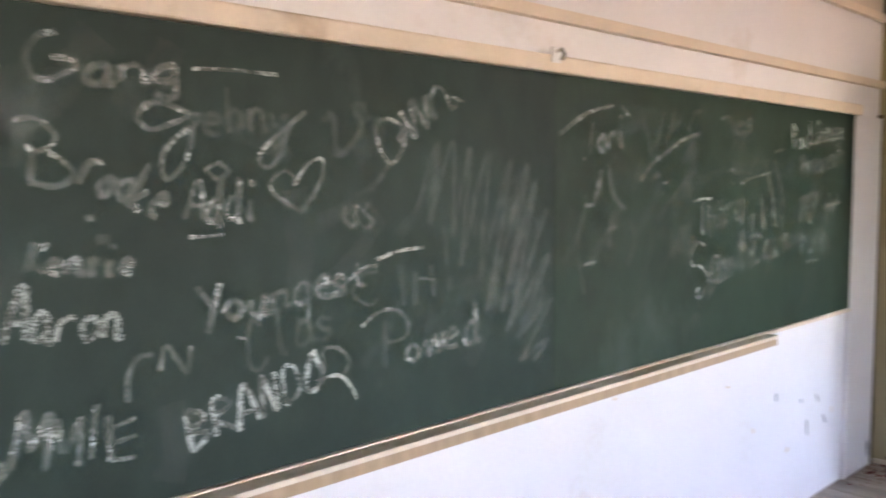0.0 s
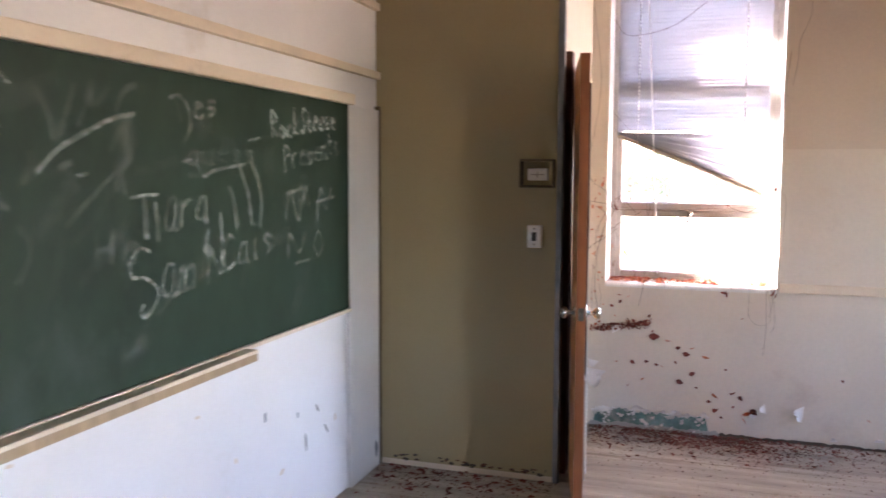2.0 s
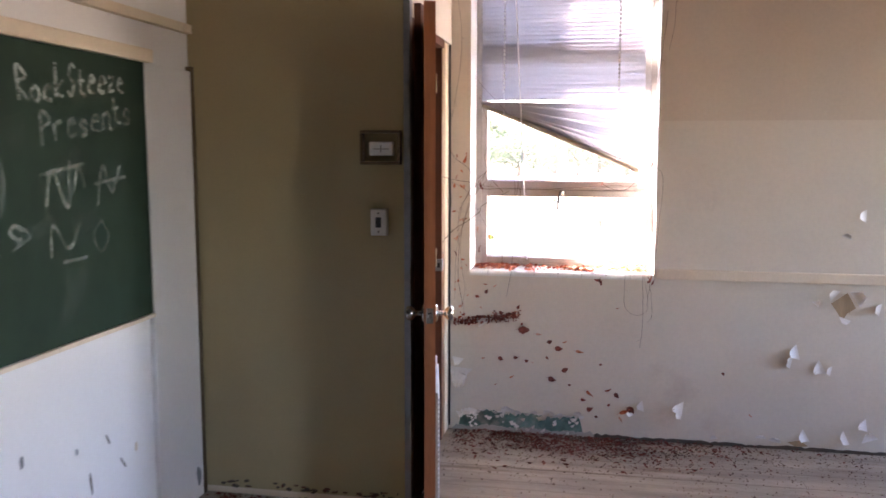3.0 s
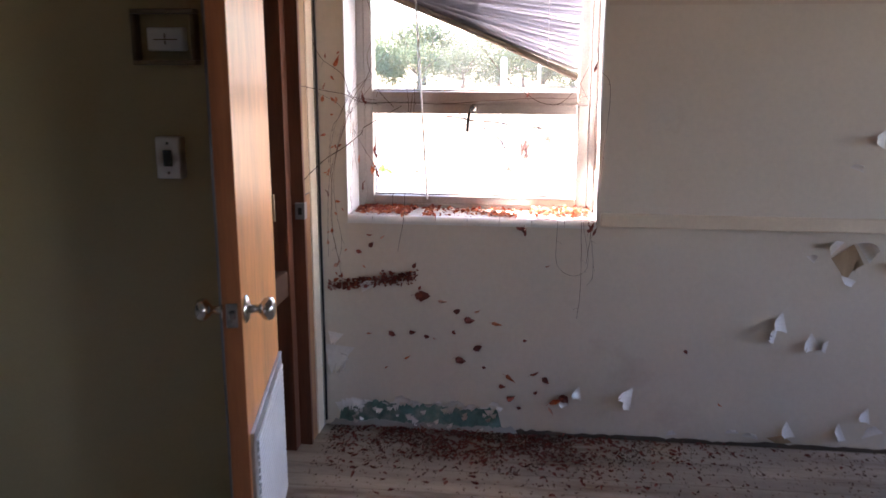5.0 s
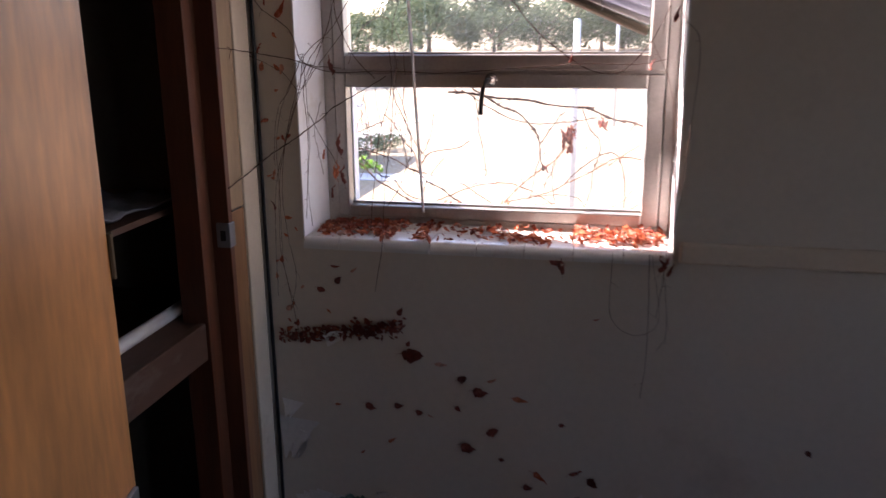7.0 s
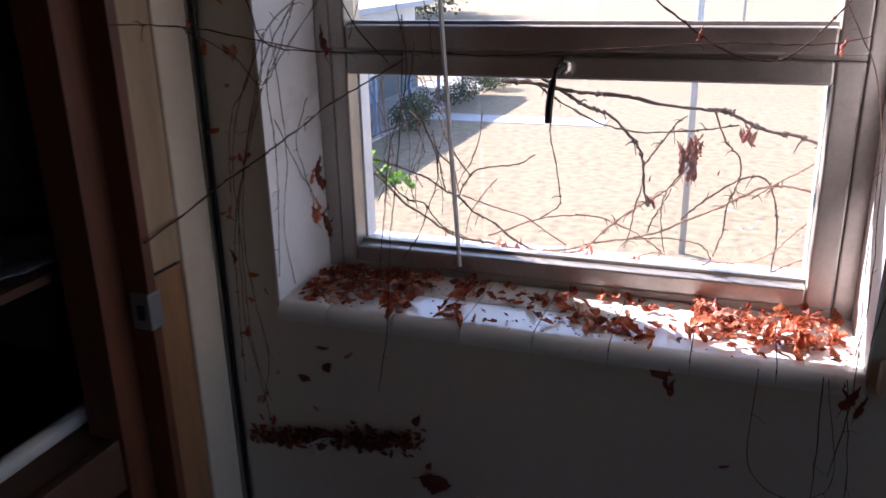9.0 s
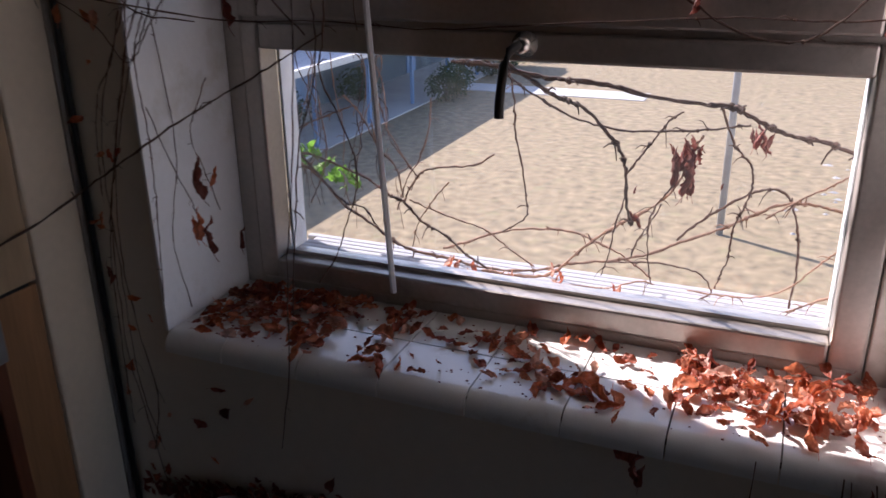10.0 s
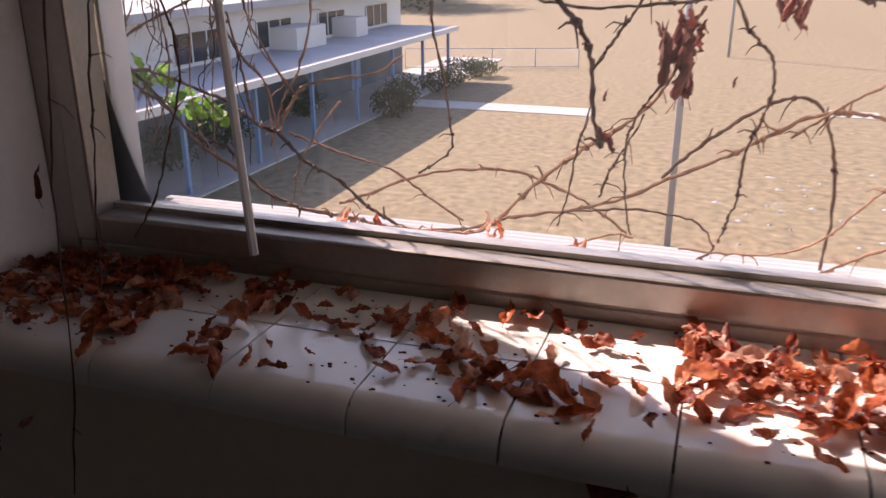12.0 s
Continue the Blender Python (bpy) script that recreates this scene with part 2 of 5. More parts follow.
def tube(bm, pts, r0, r1=None, sides=6, wobble=0.0, caps=True):
    """A tapering round bar along pts."""
    r1 = r0 if r1 is None else r1
    pts = [Vector(p) for p in pts]
    rings = []
    for i, p in enumerate(pts):
        d = (pts[min(i + 1, len(pts) - 1)] - pts[max(i - 1, 0)]).normalized()
        a = d.orthogonal().normalized() if abs(d.z) > 0.9 else d.cross(Vector((0, 0, 1))).normalized()
        b = d.cross(a)
        r = (r0 + (r1 - r0) * i / max(1, len(pts) - 1)) * (1 + wobble * random.uniform(-1, 1))
        rings.append([bm.verts.new(p + r * (math.cos(k * math.tau / sides) * a + math.sin(k * math.tau / sides) * b)) for k in range(sides)])
    for s, e in zip(rings, rings[1:]):
        for k in range(sides):
            bm.faces.new((s[k], s[(k + 1) % sides], e[(k + 1) % sides], e[k]))
    if caps:
        bm.faces.new(rings[0][::-1])
        bm.faces.new(rings[-1])


def lathe(bm, profile, m, n=20):
    """Turns profile, (distance from the axis, height), round the z axis of m."""
    rings = [[bm.verts.new(m @ Vector((r * math.cos(k * math.tau / n), r * math.sin(k * math.tau / n), h))) for k in range(n)] for r, h in profile]
    for s, e in zip(rings, rings[1:]):
        for k in range(n):
            bm.faces.new((s[k], s[(k + 1) % n], e[(k + 1) % n], e[k]))
    bm.faces.new(rings[0][::-1])
    bm.faces.new(rings[-1])


# ---- the shell of the room ----
WX, NY, EX, SY, TOP = -1.33, 5.890, 5.2, -3.0, 3.1          # west, north, east, south faces; ceiling
OX0, OX1, OZ0, OZ1 = -0.285, 0.675, 0.88, 2.74              # the window's opening
OUT = 6.33                                                   # outer face of the north wall
GROUND = -5.0

structure = {}
for name, mat, blocks, label in (
    ("wall_west", white_wall, [(WX - 0.2, WX, SY - 0.2, OUT, 0, TOP)], "white painted plaster wall, scuffed and chipped"),
    ("wall_south", plain_wall, [(WX, EX, SY - 0.2, SY, 0, TOP)], "plain unseen wall, coloured dark to cut bounced light"),
    ("wall_east", plain_wall, [(EX, EX + 0.25, SY - 0.2, OUT, 0, 1.0), (EX, EX + 0.25, SY - 0.2, OUT, 2.3, TOP), (EX, EX + 0.25, SY - 0.2, 0.65, 1.0, 2.3),
                               (EX, EX + 0.25, 1.55, 4.4, 1.0, 2.3), (EX, EX + 0.25, 5.6, OUT, 1.0, 2.3)], "unseen wall with window openings, coloured dark to cut bounced light"),
    ("wall_north", cream_wall, [(WX, OX0, NY, 6.2, 0, TOP), (WX, -0.375, 6.2, OUT, 0, TOP), (-0.375, OX0, 6.2, OUT, 0, OZ0 - 0.012), (-0.375, OX0, 6.2, OUT, OZ1, TOP), (OX1, EX, NY, OUT, 0, TOP), (OX0, OX1, NY, OUT, 0, OZ0 - 0.012), (OX0, OX1, NY, OUT, OZ1, TOP)],
     "cream painted plaster wall with peeling, leaf-stained paint"),
    ("ceiling", ceiling_dark, [(WX - 0.2, EX + 0.25, SY - 0.2, OUT, TOP, TOP + 0.2)], "plain unseen ceiling, greyed to cut bounced light"),
    ("floor", shelf_wood, [(WX - 0.2, EX + 0.25, SY - 0.2, OUT, -0.25, -0.02)], "worn grey-brown wooden strip floor with dirt"),
    ("wall_lower", stucco, [(WX - 0.2, EX + 0.25, SY - 0.2, OUT, GROUND - 0.3, -0.25)], "plain storey below the room"),
):
    bm = bmesh.new()
    for d in blocks:
        box(bm, *d)
    structure[name] = tagged(part(name, bm, mat), label, "wall" if "wall" in name else name, kind="structure")

# ---- the chalkboard wall ----
BX = -1.312
chalkboard = empty("chalkboard", (BX, 1.9, 0.88), "long green chalkboard covered in smeared chalk scrawls", "chalkboard")


def cb(name, mat, dims, label="", bevel=0.0):
    return under(block(name, mat, dims, None, label, bevel), chalkboard)


cb("panel", board_green, (WX + 0.004, BX, -1.0, 2.13, 0.885, 1.842))
cb("panel", board_new, (WX + 0.004, BX - 0.0008, 2.132, 4.47, 0.885, 1.842))
cb("top_trim", cream_trim, (WX, -1.285, -1.0, 4.50, 1.842, 1.892), "cream painted wooden trim", 0.006)
cb("bottom_trim", cream_trim, (WX + 0.002, -1.300, -1.0, 4.47, 0.868, 0.884), "cream painted wooden trim", 0.003)
for name, mat, dims, label in (
    ("trim_pilaster", white_wall, (WX, -1.306, 4.471, 4.825, 0.0, 1.841), "white painted board beside the chalkboard"),
    ("trim_upper", cream_trim, (WX, -1.300, SY, 4.84, 1.995, 2.032), "cream painted picture rail above the chalkboard"),
    ("trim_top", cream_trim, (WX, -1.300, SY, 4.84, 2.335, 2.372), "cream painted moulding high on the wall"),
    ("trim_corner", brown_metal, (WX, -1.302, 4.826, 4.848, 0.0, 1.862), "dark metal corner strip"),
):
    tagged(block(name, mat, dims, bevel=0.003), label, "trim", kind="structure")
tagged(block("wall_band", upper_wall, (WX, -1.322, SY, 4.84, 2.372, TOP)), "tan painted band of wall above the moulding", "wall", kind="structure")

tray = empty("chalk_tray", (WX, 1.9, 0.84), "wooden chalk tray with a cream painted lip, below the chalkboard", "chalk tray")
under(block("shelf", cream_trim, (WX + 0.001, -1.245, -1.0, 3.53, 0.866, 0.880), bevel=0.002), tray)
under(block("front", raw_wood, (-1.262, -1.248, -1.0, 3.53, 0.838, 0.8655), None, "bare tan wood"), tray)

# ---- the closet ----
PY, PX = 4.85, -0.385                                        # its front face; its open side
closet = empty("closet", (-0.86, 5.3, 0), "built-in closet with a tan front panel and a wooden door frame", "closet")


def cl(name, mat, dims, label="", bevel=0.0):
    return under(block(name, mat, dims, None, label, bevel), closet)


cl("front_panel", yellow_panel, (WX + 0.001, PX - 0.012, PY, PY + 0.03, 0.03, 2.485), "mustard-tan laminated panel")
cl("kick_strip", cream_trim, (WX + 0.001, PX - 0.012, PY + 0.004, PY + 0.034, 0.0, 0.029), "rust-stained strip along the floor")
cl("top_gap", black_plastic, (WX + 0.001, PX - 0.012, PY + 0.02, PY + 0.04, 2.486, 2.52))
cl("upper_panel", upper_wall, (WX + 0.001, PX - 0.012, PY, PY + 0.03, 2.521, TOP))
cl("edge_strip", grey_metal, (PX - 0.011, PX + 0.018, PY - 0.006, PY + 0.035, 0.0, TOP), "grey metal edge strip", 0.003)
cl("side_upper", cream_wall, (PX - 0.11, PX, PY + 0.036, NY - 0.001, 2.06, TOP), "cream painted side above the door")
cl("near_casing", jamb_wood, (PX + 0.0005, PX + 0.03, 4.99, 5.07, 0, 2.12), "dark brown wood casing on the hinge side", 0.003)
cl("near_jamb", jamb_wood, (PX - 0.11, PX, PY + 0.036, 5.065, 0, 2.06), "dark brown wood", 0.002)
FX = -0.402                                                  # face of the far casing
cl("far_jamb", jamb_wood, (PX - 0.13, FX + 0.003, 5.69, 5.711, 0, 2.06), "dark brown wood", 0.002)
cl("jamb_stop", jamb_wood, (PX - 0.13, PX - 0.06, 5.632, 5.6895, 0, 2.03), "", 0.002)
cl("head_jamb", jamb_wood, (PX - 0.11, PX, 5.066, 5.689, 2.02, 2.059), "", 0.002)
cl("casing", raw_wood, (PX - 0.11, FX, 5.712, 5.785, 0.988, 2.06), "bare tan wood casing", 0.003)
cl("casing", casing_wood, (PX - 0.11, FX - 0.001, 5.712, 5.785, 0, 0.984), "darker orange-brown lower piece of the casing", 0.003)
cl("casing_strip", cream_trim, (PX - 0.11, FX + 0.004, 5.786, 5.872, 0, 2.06), "cream painted casing", 0.004)
cl("corner_bead", aluminium, (FX - 0.006, FX + 0.005, 5.8725, 5.8795, 0, 2.06), "thin pale metal bead")
# Back, side and top are coloured dark to stand in for shade inside.
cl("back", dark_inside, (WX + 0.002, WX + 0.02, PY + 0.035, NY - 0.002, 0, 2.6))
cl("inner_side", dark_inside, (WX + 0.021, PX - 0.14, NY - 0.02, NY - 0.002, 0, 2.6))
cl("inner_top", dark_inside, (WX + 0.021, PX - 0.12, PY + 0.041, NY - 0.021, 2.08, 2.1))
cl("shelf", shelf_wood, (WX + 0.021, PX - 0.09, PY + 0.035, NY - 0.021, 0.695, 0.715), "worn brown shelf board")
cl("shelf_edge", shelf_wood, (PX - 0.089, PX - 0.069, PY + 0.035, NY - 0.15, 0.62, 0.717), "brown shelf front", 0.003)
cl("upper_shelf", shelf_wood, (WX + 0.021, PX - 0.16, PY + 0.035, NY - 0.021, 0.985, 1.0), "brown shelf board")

# ---- the closet door, swung wide open ----
hinge, free = Vector((-0.312, 5.075, 0)), Vector((-0.193, 4.485, 0))
along = (free - hinge).normalized()
out = Vector((-along.y, along.x, 0))                        # towards the room
DW = (free - hinge).length
DM = Matrix(((along.x, out.x, 0, hinge.x), (along.y, out.y, 0, hinge.y), (0, 0, 1, 0), (0, 0, 0, 1)))
closet_door = new("closet_door")
closet_door.matrix_world = DM
tagged(closet_door, "varnished orange-brown wooden closet door with a vent, standing open", "door")
block("leaf", door_wood, (0, DW, -0.042, 0, 0.012, 2.035), closet_door, "", 0.002)
block("edge_band", edge_wood, (DW + 0.0005, DW + 0.004, -0.042, 0, 0.012, 2.035), closet_door, "darker reddish edge")
block("vent_frame", aluminium, (0.012, DW - 0.02, 0.0005, 0.010, 0.16, 0.617), closet_door, "pale grey metal vent", 0.002)

# ---- the window ----
FY0, FY1 = 6.085, 6.155
window_1 = empty("window_1", (0.195, FY0, OZ0), "aluminium window of stacked sashes with dusty glass", "window", kind="structure")


def wi(name, mat, dims, label="", bevel=0.0):
    return under(block(name, mat, dims, None, label, bevel), window_1)


for x0, x1 in ((-0.284, -0.252), (0.642, 0.674)):
    wi("frame_side", aluminium, (x0, x1, FY0 + 0.006, FY1 + 0.02, OZ0 - 0.01, OZ1), "", 0.003)
wi("frame_bottom", aluminium, (-0.2515, 0.6415, FY0 + 0.006, FY1 + 0.02, OZ0 - 0.01, 0.899), "", 0.003)
wi("frame_top", aluminium, (-0.2515, 0.6415, FY0 + 0.006, FY1 + 0.02, OZ1 - 0.04, OZ1), "", 0.003)
for z0, z1, p0, p1 in ((0.8995, 1.302, 0.933, 1.265), (1.3105, 2.03, 1.352, 1.985), (2.0305, 2.699, 2.07, 2.66)):
    sash = empty("sash", (0.195, FY0, z0), "aluminium sash", "")
    del sash["label"]
    sash.parent = window_1
    sash.location = Vector((0, 0, z0 - OZ0))
    off = Vector((0.195, FY0, z0))

    def si(name, mat, dims, bevel=0.0):
        ob = block(name, mat, dims, None, "", bevel)
        ob.parent = sash
        ob.matrix_parent_inverse = Matrix.Translation(-off)
        return ob

    si("stile", aluminium, (-0.2505, -0.219, FY0, FY1, z0, z1), 0.004)
    si("stile", aluminium, (0.598, 0.6405, FY0, FY1, z0, z1), 0.004)
    si("rail", aluminium, (-0.2185, 0.5975, FY0, FY1, z0, p0), 0.004)
    si("rail", aluminium, (-0.2185, 0.5975, FY0, FY1, p1, z1), 0.004)
    si("glazing_bead", aluminium, (-0.2185, 0.5975, FY0 + 0.03, FY0 + 0.04, p0, p0 + 0.006))
    pane = si("pane", window_glass, (-0.2185, 0.5975, FY0 + 0.042, FY0 + 0.046, p0, p1))
    pane.visible_shadow = False
for x0, x1 in ((-0.2184, -0.2155), (0.5945, 0.5974)):
    wi("outer_bead", white_bead, (x0, x1, FY0 + 0.048, FY1 + 0.016, 0.9335, 1.2645), "white painted outer bead", 0.001)
# Filler strips added behind the sash gaps to block leaking sunlight.
for z in (1.3062, 2.03025):
    wi("mullion", aluminium, (-0.2515, 0.6415, FY0 + 0.012, FY1 - 0.004, z - 0.004, z + 0.004))
for i in range(6):
    wi("outer_sill", roofing, (OX0 - 0.03 * (i > 4), OX1 + 0.03 * (i > 4), FY1 + 0.021 + 0.03 * i, FY1 + 0.037 + 0.03 * i, 0.85, 0.908 - 0.006 * i), "weathered pale ribbed outer sill", 0.004)

# ---- outdoors ----
bm = bmesh.new()
bmesh.ops.create_grid(bm, x_segments=60, y_segments=60, size=900)
for v in bm.verts:
    v.co.z = GROUND
tagged(part("ground", bm, dry_grass), "wide dry tan lawn reaching the horizon", "lawn", kind="structure")
# the low wing with its covered walk
wing = empty("school_wing", (-17, 35, GROUND), "long low white building with a pale flat roof and blue doors", "building")
under(block("wall", stucco, (-30, -16.3, 14, 47, GROUND, GROUND + 4.3)), wing)
under(block("roof", roofing, (-30.5, -15.4, 13.5, 47.6, GROUND + 4.3, GROUND + 4.55), None, "pale flat roof"), wing)
# A dark sheet over the wall paints in the canopy's deep shade.
under(block("lower_wall", canopy_shade, (-16.298, -16.25, 14, 47, GROUND + 0.051, GROUND + 2.46), None, "blue-grey wall under the canopy, deep shade put into its colour"), wing)
for k in range(6):
    y = 18 + 4.9 * k
    win = under(block("window", dark_glass, (-16.32, -16.27, y, y + 2.6, GROUND + 2.75, GROUND + 3.7), None, "dark glass window"), wing)
    for j in range(3):
        fr = block("mullion", stucco, (-16.29, -16.24, y + 0.85 * j, y + 0.85 * j + 0.06, GROUND + 2.75, GROUND + 3.7))
        fr.parent = win
        fr.matrix_parent_inverse = Matrix.Translation(-Vector(wing.location)).inverted() @ Matrix.Translation(-Vector(wing.location))
for y in (21.2, 30.9, 40.6):
    under(block("door", blue_paint, (-16.33, -16.22, y, y + 1.0, GROUND + 0.06, GROUND + 2.1), None, "blue door"), wing)
for y, w in ((33.6, 2.4), (38.9, 1.2)):
    unit = under(block("roof_box", stucco, (-16.3, -15.1, y, y + w, GROUND + 2.63, GROUND + 3.45), None, "boxy housing above the canopy", 0.02), wing)
walkway = empty("covered_walkway", (-14, 35, GROUND), "covered walkway with a flat roof on blue posts", "walkway")
under(block("roof", roofing, (-16.3, -12.7, 12, 45.6, GROUND + 2.47, GROUND + 2.62), None, "pale flat canopy roof"), walkway)
under(block("fascia", stucco, (-12.698, -12.65, 12, 45.6, GROUND + 2.42, GROUND + 2.64), None, "pale fascia board"), walkway)
for k in range(10):
    y = 12.5 + k * 3.6
    under(block("post", blue_paint, (-13.05, -12.93, y, y + 0.12, GROUND + 0.05, GROUND + 2.469)), walkway)
tagged(block("pavement", concrete, (-16.3, -12.6, 12, 54, GROUND - 0.1, GROUND + 0.05)), "concrete walk under the canopy", "pavement", kind="structure")
for name, d in (("path", (-12.5, -4.7, 37.8, 39.4)), ("path", (4.2, 6.1, 40.6, 42.0)), ("path", (6.6, 9.4, 40.4, 41.8))):
    tagged(block(name, concrete, (*d, GROUND - 0.1, GROUND + 0.03)), "pale concrete path across the dry lawn", "path", kind="structure")
tagged(block("road", concrete, (-300, 300, 150, 190, GROUND - 0.1, GROUND + 0.04)), "pale sunlit road beyond the lawn", "road", kind="structure")


def post(name, x, y, h, r, label):
    bm = bmesh.new()
    lathe(bm, [(r, 0), (r, h), (r * 0.7, h + r)], pose(x, y, GROUND), 14)
    ob = part(name, bm, galvanised, smooth=True)
    tagged(ob, label, "pole")


post("steel_pole", -0.52, 23.3, 6.5, 0.075, "tall galvanised steel pole standing on the lawn")
post("steel_pole", 0.1, 59.4, 6.5, 0.09, "tall galvanised steel pole standing on the lawn")

bm = bmesh.new()
for k in range(30):
    x, y = random.gauss(2.2, 1.4), random.gauss(27.0, 1.8)
    r = random.uniform(0.03, 0.10)
    ring = [bm.verts.new((x + r * 1.6 * math.cos(a) * random.uniform(0.6, 1.1), y + r * math.sin(a) * random.uniform(0.6, 1.1), GROUND + 0.002)) for a in (i * math.tau / 7 for i in range(7))]
    tip = bm.verts.new((x, y, GROUND + 0.03 + r * 0.2))
    for i in range(7):
        bm.faces.new((ring[i], ring[(i + 1) % 7], tip))
tagged(part("pale_clods", bm, concrete), "pale clods and stones strewn over the dry lawn", "stones", kind="stuff")

fence = empty("fence", (-12, 50.2, GROUND), "low galvanised wire fence on the lawn", "fence")
f0, f1 = Vector((-7.66, 51.7, GROUND)), Vector((-16.7, 48.6, GROUND))
for k in range(5):
    p = f0.lerp(f1, k / 4)
    bm = bmesh.new()
    tube(bm, (p, p + Vector((0, 0, 1.1))), 0.03)
    under(part("post", bm, galvanised), fence)
for name, z in (("top_rail", 1.08), ("bottom_wire", 0.08)):
    bm = bmesh.new()
    tube(bm, (f0 + Vector((0, 0, z)), f1 + Vector((0, 0, z))), 0.022)
    under(part(name, bm, galvanised), fence)
bm = bmesh.new()
for k in range(64):
    a = f0.lerp(f1, k / 64)
    for d in (-1, 1):
        b = f0.lerp(f1, min(1, max(0, (k + 3.5 * d) / 64)))
        tube(bm, (a + Vector((0, 0, 0.1)), b + Vector((0, 0, 1.06))), 0.004, sides=3, caps=False)
tagged(under(part("wire_mesh", bm, galvanised), fence), kind="stuff")


def clumps(bm, centre, spread, n, size):
    """Small leaf clumps scattered in an uneven crown."""
    for _ in range(n):
        d = Vector((random.gauss(0, 1), random.gauss(0, 1), random.gauss(0, 1))).normalized() * random.uniform(0.45, 1.05)
        p = Vector(centre) + Vector((d.x * spread[0], d.y * spread[1], d.z * spread[2])) * (1 + 0.25 * noise.noise(d * 2 + Vector(centre)))
        a = Vector((random.gauss(0, 1), random.gauss(0, 1), random.gauss(0, 1))).normalized()
        b = a.orthogonal().normalized() * size * random.uniform(0.5, 1.2)
        a = a * size * random.uniform(0.5, 1.2)
        bm.faces.new([bm.verts.new(q) for q in (p - a, p + b * 0.6, p + a, p - b * 0.6)])


def tree(h, w):
    root = empty("tree", (0, 0, 0), "large dark-green spreading tree beyond the lawn", "tree", "far trees")
    bm = bmesh.new()
    tube(bm, ((0, 0, -0.2), (0.2, 0, h * 0.15), (0.1, 0.2, h * 0.32)), h * 0.045, h * 0.03, 9, 0.1)
    for k in range(6):
        a = k * math.tau / 6 + random.uniform(-0.3, 0.3)
        tube(bm, ((0.1, 0.1, h * 0.28), (math.cos(a) * w * 0.3, math.sin(a) * w * 0.3, h * 0.5), (math.cos(a) * w * 0.6, math.sin(a) * w * 0.6, h * 0.7)), h * 0.02, h * 0.006, 6, 0.1)
    part("trunk", bm, bark, root)
    bm = bmesh.new()
    for k in range(17):
        a, r = k * 2.4, w * 0.85 * math.sqrt(k / 17)
        clumps(bm, (math.cos(a) * r, math.sin(a) * r, h * (0.70 - 0.52 * (k / 17) ** 1.3) + random.uniform(-0.6, 0.6)), (w * 0.33, w * 0.33, h * 0.2), 380, h * 0.026)
    part("crown", bm, foliage, root)
    return root


kinds = [tree(16, 14), tree(12, 12), tree(20, 16)]
spots = [(-46, 205, 0), (-20, 214, 1), (-33, 236, 2), (-5, 222, 1), (8, 232, 0), (22, 215, 2), (-66, 220, 1), (-85, 232, 0), (38, 228, 1), (-58, 246, 2), (0, 250, 2), (-108, 226, 2), (-40, 99, 1), (-52, 108, 0), (-30, 205, 1), (-12, 236, 2), (15, 210, 1), (-75, 205, 1), (30, 245, 0), (48, 215, 2), (-95, 205, 1), (60, 240, 1)]
for k, (x, y, i) in enumerate(spots):
    m = pose(x, y, GROUND, 0, 0, 53 * k)
    if k < 3:
        kinds[k].matrix_world = m
        kinds[k].location = (x, y, GROUND)
    else:
        copy_thing(kinds[i], m)

for x, y, w, h in ((-12.3, 41.5, 0.9, 1.0), (-12.2, 44.5, 1.1, 1.2), (-11.9, 47.0, 1.0, 0.9), (-15.4, 20, 0.7, 1.0), (-15.2, 25.5, 0.9, 1.3), (-15.1, 28.2, 1.0, 1.5), (-12.0, 35.2, 0.9, 1.2), (-12.1, 36.6, 0.8, 1.5), (-15.2, 34.0, 0.9, 1.3)):
    bush = empty("shrub", (x, y, GROUND), "dark green leafy shrub beside the covered walkway", "shrub", "shrubs by the walkway")
    bm = bmesh.new()
    for k in range(4):
        a = k * 1.7
        tube(bm, ((x, y, GROUND), (x + 0.4 * w * math.cos(a), y + 0.4 * w * math.sin(a), GROUND + h * 0.6)), 0.03, 0.012, 5)
    under(part("stems", bm, bark), bush)
    bm = bmesh.new()
    clumps(bm, (x, y, GROUND + h * 0.55), (w, w, h * 0.5), 900, 0.07)
    under(part("leaves", bm, foliage), bush)

# ---- wall dressing ----
tagged(block("trim_chair_rail", cream_trim, (OX1 + 0.012, EX, NY - 0.022, NY + 0.001, 0.862, 0.915), bevel=0.006), "cream painted chair rail", "trim", kind="structure")
tagged(block("wall_band", upper_wall, (OX1 + 0.012, EX, NY - 0.003, NY + 0.001, 1.664, TOP)), "tan painted upper band of wall", "wall", kind="structure")


def flake_mesh(seed, size, curl):
    """A chip of paint that has lifted and curled off the wall; flat in x and z, it curls to -y."""
    rnd = random.Random(seed)
    bm = bmesh.new()
    n = 7
    grid = []
    edge = [rnd.uniform(0.55, 1.0) for _ in range(n + 1)]
    for i in range(n + 1):
        row = []
        for j in range(n + 1):
            u, v = i / n, j / n
            x = (u - 0.5) * size * (1.1 - 0.85 * v) * (0.8 + 0.2 * edge[j])
            d = v * size * edge[i]
            ang = curl * d / size
            row.append(bm.verts.new((x + d * 0.2 * (edge[0] - 0.7), -0.003 - size * (1 - math.cos(ang)) / max(curl, 0.1), -size * math.sin(ang) / max(curl, 0.1) if curl else -d)))
        grid.append(row)
    for i in range(n):
        for j in range(n):
            bm.faces.new((grid[i][j], grid[i + 1][j], grid[i + 1][j + 1], grid[i][j + 1]))
    return mesh_of("flake", bm, paint_flake, True)


